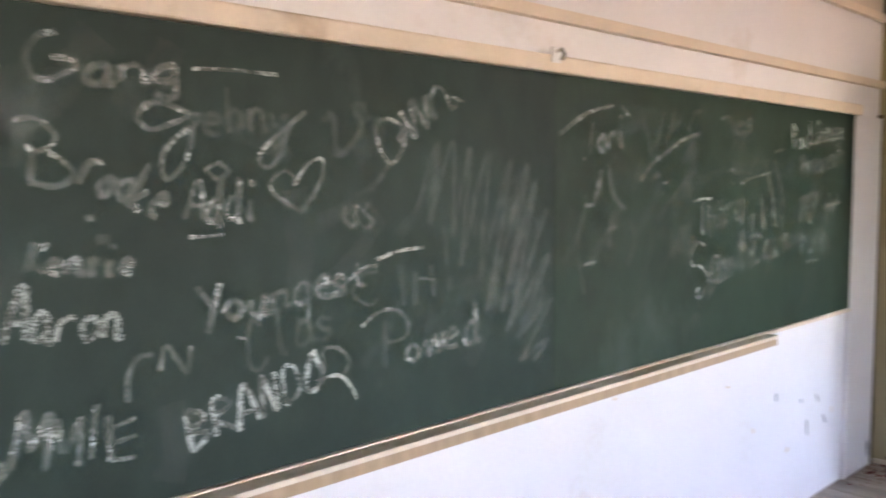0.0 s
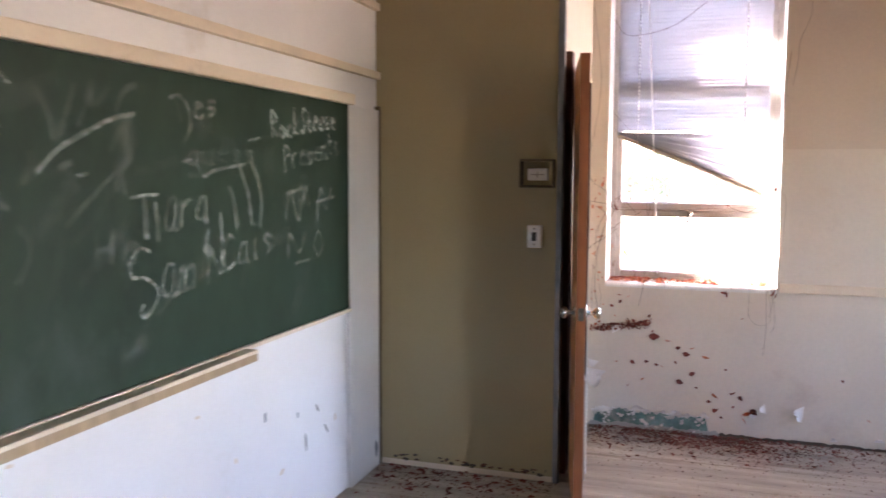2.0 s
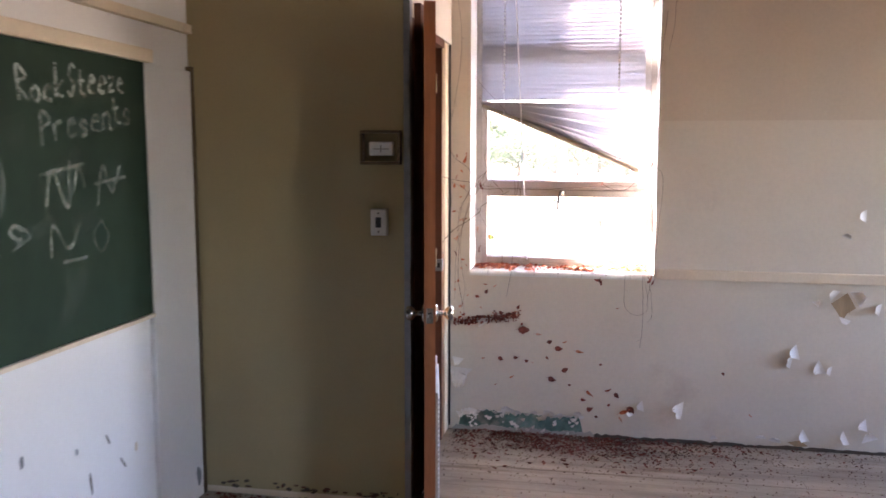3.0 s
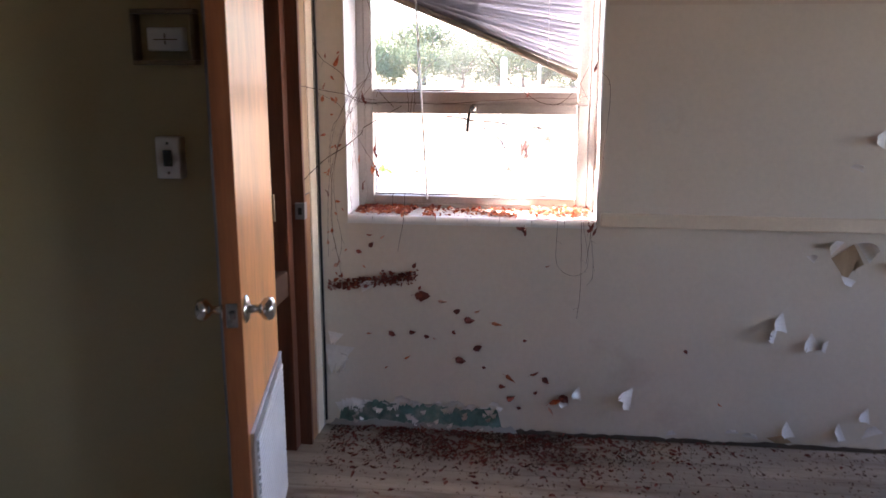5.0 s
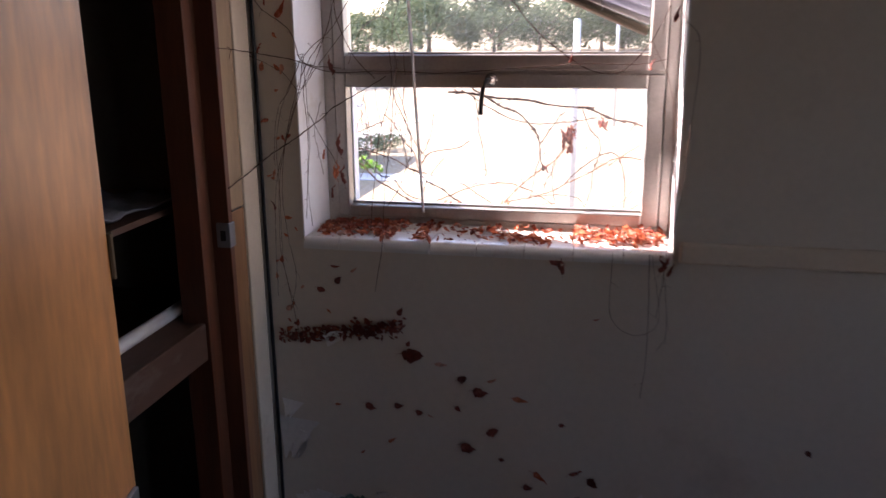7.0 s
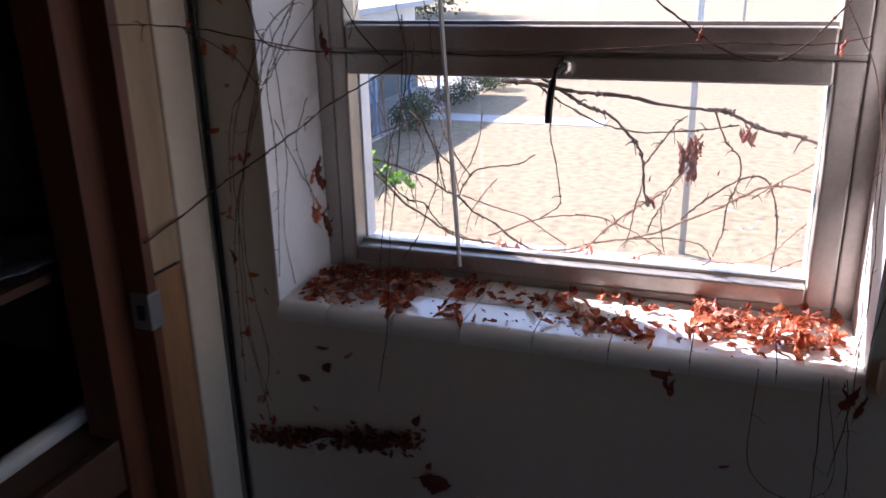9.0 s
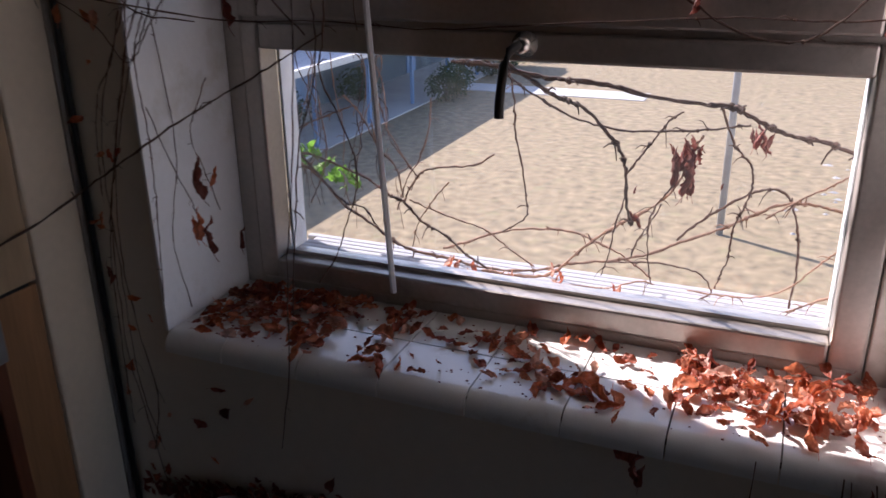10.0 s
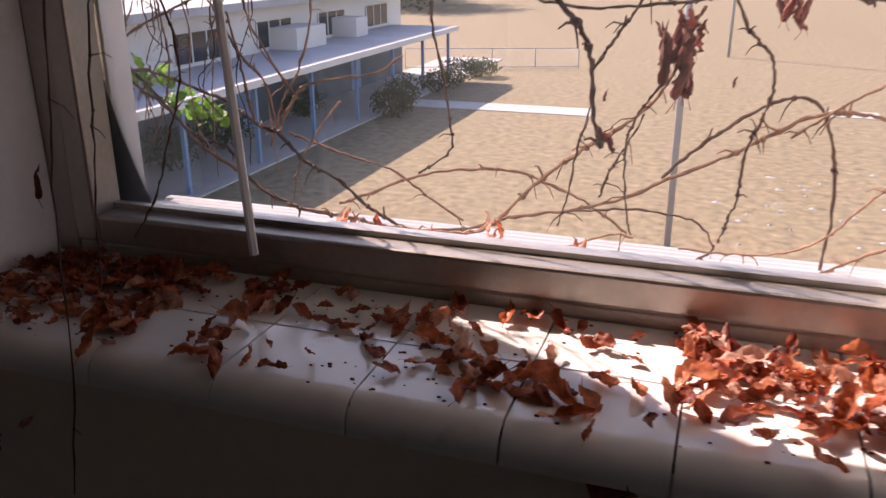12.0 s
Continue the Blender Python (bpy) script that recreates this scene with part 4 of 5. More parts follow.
inner_vine = empty("dead_vine", (-0.3, NY - 0.02, OZ0), "dead brown vine creeping round the inside of the window", "vine")
side = NY - 0.025
vine([(-0.393, 5.69, 1.05), (-0.388, 5.80, 1.07), (-0.35, side, 1.11), (-0.283, side, 1.152), (-0.235, 5.93, 1.195), (-0.245, 6.06, 1.213), (-0.156, 6.07, 1.262), (-0.098, 6.07, 1.296)], 0.0022, inner_vine, vine_bark, 5)
vine([(-0.393, 5.69, 1.381), (-0.388, 5.80, 1.372), (-0.355, side, 1.36), (-0.28, side, 1.347), (-0.244, 6.06, 1.307), (-0.107, 6.065, 1.31), (0.074, 6.06, 1.305), (0.269, 6.065, 1.319), (0.446, 6.06, 1.33), (0.57, 6.065, 1.328), (0.639, 6.06, 1.342)], 0.0018, inner_vine, vine_bark, 8)
vine([(-0.275, 6.0, 1.9), *flat([(-0.04, 1.62)], 6.02), *flat([(-0.019, 1.424), (-0.013, 1.34), (-0.029, 1.161), (-0.046, 1.043), (-0.06, 0.876), (-0.082, 0.749)], NY - 0.03)], 0.0013, inner_vine, vine_bark, 4)
vine(flat([(0.22, 1.52), (0.311, 1.413), (0.376, 1.361), (0.44, 1.318), (0.503, 1.305), (0.546, 1.325), (0.601, 1.388), (0.64, 1.47)], 6.055), 0.0024, inner_vine, vine_bark, 3)
vine(flat([(-0.12, 1.50), (-0.179, 1.419), (-0.246, 1.361), (-0.264, 1.287), (-0.28, 1.238), (-0.313, 1.137), (-0.336, 1.03), (-0.343, 0.85), (-0.328, 0.757), (-0.304, 0.612)], side), 0.0014, inner_vine, vine_bark, 7)
vine(flat([(-0.257, 1.357), (-0.318, 1.238), (-0.341, 1.137), (-0.341, 0.979), (-0.341, 0.808), (-0.316, 0.691)], NY - 0.015), 0.0012, inner_vine, vine_bark, 6)
vine(flat([(-0.405, 1.56), (-0.367, 1.48), (-0.286, 1.418), (-0.255, 1.341), (-0.156, 1.327)], NY - 0.02), 0.0016, inner_vine, vine_bark, 4)
vine(flat([(-0.38, 2.5), (-0.33, 2.1), (-0.36, 1.8), (-0.39, 1.65), (-0.405, 1.56)], NY - 0.012), 0.0014, inner_vine, vine_bark, 8)
vine([(-0.27, 6.02, 1.23), (-0.275, 5.98, 1.16), (-0.275, 6.0, 1.10), (-0.27, 6.02, 1.03)], 0.001, inner_vine, vine_bark, 3)
vine(flat([(-0.061, 1.378), (-0.055, 1.307), (-0.063, 1.238), (-0.092, 1.155), (-0.106, 1.045), (-0.120, 0.937), (-0.129, 0.834)], 5.975), 0.0016, inner_vine, vine_bark, 7)
vine(flat([(-0.194, 1.412), (-0.213, 1.368), (-0.238, 1.314), (-0.268, 1.266), (-0.309, 1.155), (-0.340, 1.063), (-0.354, 0.967), (-0.359, 0.846), (-0.361, 0.718)], 5.872), 0.0014, inner_vine, vine_bark, 7)
vine(flat([(-0.235, 1.337), (-0.257, 1.282), (-0.256, 1.226), (-0.252, 1.150), (-0.259, 1.053), (-0.268, 0.939)], 5.872), 0.0012, inner_vine, vine_bark, 7)
vine(flat([(-0.273, 1.337), (-0.297, 1.273), (-0.328, 1.230), (-0.342, 1.170), (-0.350, 1.089)], 5.872), 0.0012, inner_vine, vine_bark, 7)
vine(flat([(-0.168, 1.491), (-0.194, 1.411), (-0.242, 1.343), (-0.277, 1.272), (-0.315, 1.142), (-0.332, 1.008), (-0.323, 0.885), (-0.306, 0.776), (-0.328, 0.677)], 5.872), 0.0013, inner_vine, vine_bark, 7)
vine(flat([(-0.127, 1.437), (-0.221, 1.329), (-0.269, 1.273), (-0.312, 1.315), (-0.401, 1.357), (-0.478, 1.371)], 5.872), 0.0012, inner_vine, vine_bark, 7)
vine([(-0.249, 5.87, 1.218), (-0.215, 5.86, 1.16), (-0.182, 5.852, 1.11), (-0.172, 5.85, 1.09)], 0.0011, inner_vine, vine_bark, 2)
vine(flat([(-0.039, 1.346), (-0.045, 1.294), (-0.052, 1.255), (-0.030, 1.205), (-0.008, 1.154), (-0.005, 1.108), (-0.026, 1.05), (-0.044, 1.001), (-0.074, 0.958)], 5.975), 0.0017, inner_vine, vine_bark, 8)
vine([(-0.278, 5.93, 1.36), (-0.279, 5.95, 1.15), (-0.278, 5.92, 1.02), (-0.279, 5.94, 0.9)], 0.001, inner_vine, vine_bark, 4)
vine([(-0.13, 6.07, 1.29), (-0.19, 6.06, 1.36), (-0.23, 6.05, 1.48), (-0.2, 6.05, 1.6), (-0.26, 6.05, 1.8)], 0.0018, inner_vine, vine_bark, 5)
vine(flat([(-0.2, 1.33), (-0.16, 1.42), (-0.09, 1.45), (-0.05, 1.38), (-0.04, 1.3)], 6.06), 0.0012, inner_vine, vine_bark, 4)
vine(flat([(-0.279, 2.449), (-0.21, 2.353), (-0.079, 2.351), (0.08, 2.399), (0.249, 2.518)], 6.02), 0.002, inner_vine, vine_bark, 2)
right_vine = empty("dead_vine", (0.66, NY - 0.02, OZ0), "thin dead vine hanging beside the window", "vine")
vine(flat([(0.70, 2.2), (0.66, 1.8), (0.654, 1.478), (0.701, 1.386), (0.693, 1.194), (0.681, 1.029), (0.67, 0.936)], NY - 0.012), 0.0013, right_vine, vine_bark, 6)
vine([(0.668, 5.95, 1.5), (0.664, 5.97, 1.2), (0.668, 5.93, 1.0), (0.66, 5.92, 0.9)], 0.0012, right_vine, vine_bark, 4)
vine(flat([(0.528, 0.882), (0.53, 0.72), (0.592, 0.671), (0.647, 0.716), (0.623, 0.882)], NY - 0.02), 0.001, right_vine, vine_bark, 2)
vine(flat([(0.617, 0.881), (0.622, 0.714), (0.622, 0.598), (0.613, 0.499)], NY - 0.016), 0.0012, right_vine, vine_bark, 4)
vine(flat([(0.648, 0.883), (0.668, 0.69), (0.646, 0.63)], NY - 0.016), 0.001, right_vine, vine_bark, 2)
vine([(0.60, 6.05, 1.39), (0.655, 6.0, 1.25), (0.66, 5.94, 1.0), (0.655, NY - 0.03, 0.87), (0.64, NY - 0.02, 0.72)], 0.0012, right_vine, vine_bark, 4)
vine(flat([(0.794, 2.458), (0.792, 2.384), (0.742, 2.252), (0.734, 2.132), (0.711, 2.011)], NY - 0.012), 0.0012, right_vine, vine_bark, 2)

outer_vine = empty("bare_vine", (0.2, 6.28, 0.9), "leafless brown vine tangled over the outside of the window", "vine")
VY = 6.17
vine(flat([(0.054, 1.248), (0.115, 1.245), (0.182, 1.233), (0.222, 1.231), (0.281, 1.227), (0.342, 1.215), (0.412, 1.209), (0.447, 1.207), (0.480, 1.191), (0.519, 1.176), (0.559, 1.171), (0.607, 1.156), (0.652, 1.145)], 6.168), 0.0036, outer_vine, vine_bark, 12)
vine(flat([(0.123, 1.258), (0.178, 1.225), (0.211, 1.207), (0.252, 1.193), (0.285, 1.161), (0.306, 1.135), (0.315, 1.103), (0.318, 1.062), (0.328, 1.030)], 6.168), 0.003, outer_vine, vine_bark, 9)
vine(flat([(0.086, 1.252), (0.125, 1.229), (0.165, 1.203), (0.216, 1.177), (0.266, 1.163), (0.314, 1.159), (0.376, 1.164), (0.420, 1.170), (0.469, 1.179)], 6.2), 0.0019, outer_vine, vine_bark, 8)
vine(flat([(0.118, 1.236), (0.128, 1.182), (0.131, 1.134), (0.144, 1.077), (0.152, 1.023), (0.150, 0.999), (0.113, 0.971)], 6.235), 0.0017, outer_vine, vine_bark, 5)
vine(flat([(-0.002, 0.917), (0.036, 0.932), (0.103, 0.961), (0.166, 0.974), (0.219, 0.976), (0.265, 0.962), (0.304, 0.946), (0.349, 0.916)], 6.26), 0.002, outer_vine, vine_pale, 8)
vine(flat([(-0.300, 1.061), (-0.233, 1.021), (-0.188, 0.976), (-0.141, 0.950), (-0.094, 0.921), (-0.047, 0.906), (0.015, 0.902), (0.067, 0.895), (0.118, 0.896), (0.175, 0.906), (0.215, 0.922), (0.280, 0.937), (0.341, 0.956), (0.387, 0.982), (0.446, 1.012), (0.486, 1.038), (0.520, 1.057), (0.550, 1.062), (0.584, 1.058), (0.620, 1.050)], 6.255), 0.0025, outer_vine, vine_pale, 14)
vine(flat([(0.095, 0.919), (0.149, 0.918), (0.201, 0.926), (0.232, 0.953), (0.267, 0.990), (0.306, 1.022), (0.338, 1.045), (0.369, 1.071), (0.387, 1.101), (0.397, 1.138), (0.411, 1.163)], 6.19), 0.0025, outer_vine, vine_pale, 9)
vine(flat([(0.379, 0.975), (0.411, 1.009), (0.443, 1.036), (0.474, 1.058), (0.505, 1.070), (0.527, 1.061), (0.541, 1.033), (0.550, 0.992), (0.554, 0.944), (0.551, 0.887)], 6.285), 0.0021, outer_vine, vine_bark, 6)
vine(flat([(0.426, 1.196), (0.447, 1.145), (0.462, 1.127), (0.475, 1.112), (0.479, 1.082), (0.473, 1.055), (0.463, 1.028), (0.459, 0.996), (0.459, 0.972), (0.451, 0.947), (0.445, 0.922)], 6.24), 0.0018, outer_vine, vine_bark, 12)
vine(flat([(0.316, 1.106), (0.333, 1.133), (0.349, 1.156), (0.367, 1.183), (0.385, 1.197)], 6.17), 0.0017, outer_vine, vine_bark, 5)
vine(flat([(0.384, 1.099), (0.365, 1.074), (0.352, 1.044), (0.351, 1.011), (0.356, 0.965), (0.362, 0.945)], 6.17), 0.0013, outer_vine, vine_bark, 6)
vine(flat([(0.314, 1.068), (0.303, 1.023), (0.297, 0.982), (0.287, 0.945)], 6.175), 0.0013, outer_vine, vine_bark, 5)
vine(flat([(0.328, 0.979), (0.337, 1.008), (0.356, 1.043), (0.365, 1.065)], 6.175), 0.0013, outer_vine, vine_bark, 5)
vine(flat([(-0.262, 1.073), (-0.216, 1.078), (-0.163, 1.064), (-0.111, 1.047), (-0.076, 1.026), (-0.047, 1.015), (-0.039, 1.028), (-0.018, 1.061), (0.007, 1.075), (0.076, 1.087), (0.110, 1.107)], 6.2), 0.002, outer_vine, vine_pale, 8)
vine(flat([(-0.241, 1.073), (-0.198, 1.031), (-0.162, 0.998), (-0.124, 0.991), (-0.103, 0.964), (-0.074, 0.939), (-0.030, 0.925)], 6.21), 0.0016, outer_vine, vine_bark, 8)
vine(flat([(-0.069, 1.020), (-0.047, 1.015), (-0.013, 0.984), (0.029, 0.964), (0.063, 0.937), (0.098, 0.920), (0.118, 0.912)], 6.2), 0.0021, outer_vine, vine_bark, 7)
vine(flat([(-0.044, 1.011), (0.021, 0.992), (0.084, 0.977), (0.132, 0.948), (0.172, 0.925)], 6.22), 0.0014, outer_vine, vine_pale, 5)
vine(flat([(0.034, 1.055), (0.004, 1.018), (-0.020, 0.980), (-0.031, 0.939)], 6.2), 0.0012, outer_vine, vine_pale, 4)
vine(flat([(-0.094, 1.149), (-0.084, 1.107), (-0.077, 1.063), (-0.069, 1.028)], 6.19), 0.0016, outer_vine, vine_pale, 5)
vine(flat([(-0.083, 1.172), (-0.066, 1.125), (-0.035, 1.076), (-0.015, 1.058)], 6.2), 0.0014, outer_vine, vine_pale, 5)
vine(flat([(0.002, 1.184), (-0.005, 1.125), (-0.026, 1.075), (-0.043, 1.049), (-0.062, 0.995)], 6.21), 0.0012, outer_vine, vine_pale, 5)
vine(flat([(-0.272, 1.086), (-0.234, 1.120), (-0.175, 1.147), (-0.127, 1.166)], 6.2), 0.0018, outer_vine, vine_pale, 5)
vine(flat([(-0.140, 1.184), (-0.108, 1.149), (-0.084, 1.107), (-0.051, 1.071), (-0.041, 1.024)], 6.19), 0.0016, outer_vine, vine_pale, 6)
vine(flat([(0.607, 1.006), (0.594, 0.991), (0.573, 0.968), (0.552, 0.940), (0.517, 0.917), (0.463, 0.908), (0.405, 0.908)], 6.25), 0.0014, outer_vine, vine_pale, 6)
vine(flat([(0.635, 0.949), (0.602, 0.933), (0.570, 0.915), (0.546, 0.900)], 6.24), 0.0016, outer_vine, vine_pale, 5)
vine(flat([(0.608, 1.113), (0.578, 1.091), (0.539, 1.065), (0.502, 1.035)], 6.25), 0.0016, outer_vine, vine_pale, 5)
vine(flat([(0.178, 0.899), (0.230, 0.911), (0.292, 0.915), (0.338, 0.933), (0.362, 0.932)], 6.2), 0.0013, outer_vine, vine_pale, 5)
vine(flat([(0.283, 0.940), (0.344, 0.949), (0.397, 0.948), (0.426, 0.939), (0.440, 0.915), (0.424, 0.900)], 6.24), 0.0012, outer_vine, vine_bark, 4)
vine(flat([(-0.221, 0.993), (-0.198, 1.036), (-0.184, 1.083), (-0.188, 1.134), (-0.194, 1.177)], 6.2), 0.0014, outer_vine, vine_pale, 4)
for k in range(14):
    x, z = -0.33 + 0.02 * k + random.uniform(-0.01, 0.01), 1.27
    pts = [(x, VY + random.uniform(0.0, 0.06), z)]
    for i in range(5):
        x, z = x + random.uniform(-0.03, 0.035), z - random.uniform(0.03, 0.08)
        pts.append((x, VY + random.uniform(0.0, 0.06), z))
    vine(pts, 0.0010, outer_vine, vine_pale if k % 3 else vine_bark, 6, 0.0006)
# dead leaves that hang in the vine
for x, z, n, size in ((0.392, 1.118, 13, 0.050), (0.405, 1.146, 4, 0.03), (0.478, 1.165, 4, 0.034), (0.492, 1.160, 3, 0.03), (0.446, 1.089, 1, 0.016), (0.331, 1.03, 3, 0.028), (0.318, 1.07, 2, 0.02), (0.051, 0.926, 5, 0.03), (0.093, 0.920, 3, 0.03), (0.141, 0.920, 3, 0.026), (0.219, 0.932, 4, 0.032), (0.314, 0.922, 2, 0.03), (0.40, 0.915, 2, 0.026)):
    for k in range(n):
        leaf(outer_vine, (x + random.uniform(-0.012, 0.012), VY + random.uniform(0.0, 0.02), z + random.uniform(-0.012, 0.012) * (1.6 if n > 5 else 1)), size * random.uniform(0.6, 1.2),
             (90 + random.gauss(0, 14), random.gauss(0, 16) if n > 5 else random.uniform(-40, 40), random.uniform(0, 360)), random.choice(crumpled if z > 1.0 else shrivelled))
for x, y, z, size in ((-0.166, 5.85, 1.150, 0.030), (-0.164, 5.852, 1.128, 0.028), (-0.172, 5.85, 1.078, 0.030), (-0.160, 5.85, 1.062, 0.036), (-0.180, 5.852, 1.070, 0.030), (-0.264, 6.0, 1.09, 0.022), (-0.255, 6.06, 1.325, 0.042), (-0.258, 6.05, 0.98, 0.03), (-0.31, NY - 0.02, 1.47, 0.04), (-0.36, NY - 0.02, 0.97, 0.025), (-0.345, 5.8, 1.38, 0.02), (0.645, 5.9, 1.45, 0.03), (0.4, 6.05, 1.345, 0.02), (0.6, 6.05, 1.33, 0.025)):
    leaf(inner_vine, (x, y, z), size * 1.4, (90 + random.uniform(-25, 25), random.uniform(-30, 30), random.uniform(20, 120)), random.choice(crumpled + shrivelled))
for k in range(26):
    leaf(inner_vine, (random.uniform(-0.37, -0.29), NY - random.uniform(0.012, 0.03), random.uniform(0.62, 1.5)), random.uniform(0.012, 0.028), (90, random.uniform(0, 360), random.uniform(-40, 40)), random.choice(crisp))

sprig = empty("green_sprig", (-0.24, 6.3, 1.03), "bright green young leaves outside the glass", "leaves")
green = [leaf_mesh(40 + k, 0.25, green_leaf, 0.8) for k in range(3)]
for k in range(56):
    leaf(sprig, (-0.31 + 0.014 * (k % 9) + random.uniform(-0.02, 0.02), 6.3 + random.uniform(-0.03, 0.03), 1.06 - 0.0075 * (k % 9) + random.uniform(-0.012, 0.012)), random.uniform(0.012, 0.028),
         (random.uniform(20, 90), random.uniform(-50, 50), random.uniform(0, 360)), random.choice(green))

# ---- dead leaves ----
litter = empty("leaf_litter", (0.2, 6.0, OZ0 + 0.004), "curled red-brown dead leaves heaped on the sill", "dead leaves", "dead leaves")
ST = OZ0 + 0.004
placed = 0
while placed < 296:
    x, y = random.uniform(OX0 + 0.02, OX1 - 0.02), random.uniform(NY + 0.0, FY0 - 0.012)
    v = (y - NY) / (FY0 - NY)
    if x < -0.05:
        d = 0.35 + 0.9 * v
    elif x < 0.16:
        d = 0.02 + 0.34 * (v > 0.6)
    elif x < 0.43:
        d = 0.30 if v > 0.88 else -0.4 if y > 6.20 - 0.6 * x else 0.55 if y > 6.08 - 0.6 * x else 0.0
    else:
        d = 1.1 if y > 5.945 else 0.22
    if noise.noise((x * 11, y * 11, 7)) * 0.7 + d < random.random():
        continue
    heap = 0.014 * (x > 0.42) + 0.004 * (x < -0.08)
    leaf(litter, (x, y, ST + 0.006 + random.random() * heap), random.choice((0.020, 0.026, 0.032, 0.036, 0.042)) * random.uniform(0.9, 1.1), (random.gauss(0, 24), random.choice((0, 0, 180)) + random.gauss(0, 24), random.uniform(0, 360)), random.choice(crisp))
    placed += 1
for x, z, size in ((0.404, 0.850, 0.034), (0.41, 0.838, 0.03), (0.655, 0.862, 0.05), (0.665, 0.85, 0.04), (0.645, 0.868, 0.04)):
    leaf(litter, (x, NY - 0.03, z), size, (75, random.uniform(-60, 60), random.uniform(-60, 60)), random.choice(crumpled))
bm = bmesh.new()
for k in range(220):
    x, y = random.uniform(OX0, OX1), random.uniform(NY + 0.005, FY0)
    s = random.uniform(0.0005, 0.0015)
    box(bm, x, x + s * 2.5, y, y + s, ST, ST + s, m=None)
tagged(part("leaf_crumbs", bm, dark_leaf), "dark crumbs of dead leaf on the sill", "crumbs", kind="stuff")

clinging = empty("leaf_litter", (0.1, NY, 0.5), "shrivelled dark red leaf scraps stuck to the wall", "dead leaves", "dead leaves")
for x, z, size in ((0.012, 0.568, 0.05), (0.09, 0.55, 0.03), (0.148, 0.511, 0.025), (0.197, 0.475, 0.034), (0.229, 0.515, 0.022), (0.305, 0.466, 0.036), (-0.111, 0.406, 0.026), (-0.03, 0.415, 0.022), (0.028, 0.401, 0.02),
                   (0.136, 0.42, 0.016), (-0.05, 0.311, 0.024), (-0.204, 0.405, 0.018), (-0.138, 0.265, 0.014), (0.164, 0.307, 0.035), (0.231, 0.361, 0.03), (0.257, 0.28, 0.014), (0.417, 0.398, 0.014), (0.364, 0.239, 0.04), (0.33, 0.203, 0.022)):
    leaf(clinging, (x, NY - 0.008, z), size * 1.25, (90 + random.uniform(-12, 12), random.uniform(40, 130), 0), random.choice(scraps + shrivelled))
for x, z, size in ((0.366, 0.155, 0.03), (0.457, 0.267, 0.03), (0.502, 0.235, 0.028), (0.463, 0.184, 0.016), (0.545, 0.157, 0.05), (0.575, 0.16, 0.04), (0.526, 0.105, 0.03), (1.032, 0.379, 0.016), (1.174, 0.172, 0.02),
                   (-0.191, 0.769, 0.022), (-0.145, 0.802, 0.02), (-0.196, 0.81, 0.02), (0.496, 0.704, 0.014), (0.391, 0.852, 0.03), (0.06, 0.394, 0.014), (0.0, 0.60, 0.014), (-0.02, 0.69, 0.02), (-0.24, 0.74, 0.02), (-0.22, 0.68, 0.014), (0.40, 0.115, 0.016)):
    leaf(clinging, (x, NY - 0.008, z), size * 1.25, (90 + random.uniform(-12, 12), random.uniform(20, 150), 0), random.choice(scraps + shrivelled))
for k in range(80):
    u = random.random()
    leaf(clinging, (-0.33 + 0.31 * u, NY - 0.01, 0.605 + 0.05 * u + random.gauss(0, 0.012)), random.uniform(0.010, 0.026), (90 + random.uniform(-30, 30), random.uniform(30, 150), 0), random.choice(scraps + shrivelled[:2]))

floor_leaves = empty("leaf_litter", (0.3, 5.6, 0), "dead leaves scattered on the floor below the window", "dead leaves", "dead leaves")
for k in range(290):
    x = random.gauss(0.3, 0.5)
    y = NY - abs(random.gauss(0, 0.20)) - 0.01
    if -0.3 < x < 2.2:
        leaf(floor_leaves, (x, y, 0.007), random.uniform(0.014, 0.038), (random.gauss(0, 20), random.gauss(0, 20), random.uniform(0, 360)), random.choice(crumpled))
for k in range(14):
    leaf(floor_leaves, (random.uniform(-1.25, -0.5), PY - random.uniform(0.03, 0.35), 0.008), random.uniform(0.03, 0.06), (random.gauss(0, 20), random.gauss(0, 20), random.uniform(0, 360)), random.choice(crumpled))


def shred(bm, at, size, tilt, along_wall=False):
    """A folded scrap of leaf."""
    a, f = random.uniform(0, math.tau), random.uniform(0.15, 0.6)
    c, d = math.cos(a), math.sin(a)
    w = size * random.uniform(0.3, 0.6)
    quad = []
    for u, v, h in ((-1, 0, 0), (-0.2, 1, f), (1, 0.1, f * 0.3), (0.1, -1, f * 0.8), (0, 0, 0)):
        p, q, r = u * size * 0.5, v * w * 0.5, h * size * 0.5
        x, y, z = p * c - q * d, p * d + q * c, r + tilt * p
        quad.append(bm.verts.new((at[0] + x, at[1] - abs(z), at[2] + y) if along_wall else (at[0] + x, at[1] + y, at[2] + abs(z))))
    for i, j in ((0, 1), (1, 2), (2, 3), (3, 0)):
        bm.faces.new((quad[i], quad[j], quad[4]))


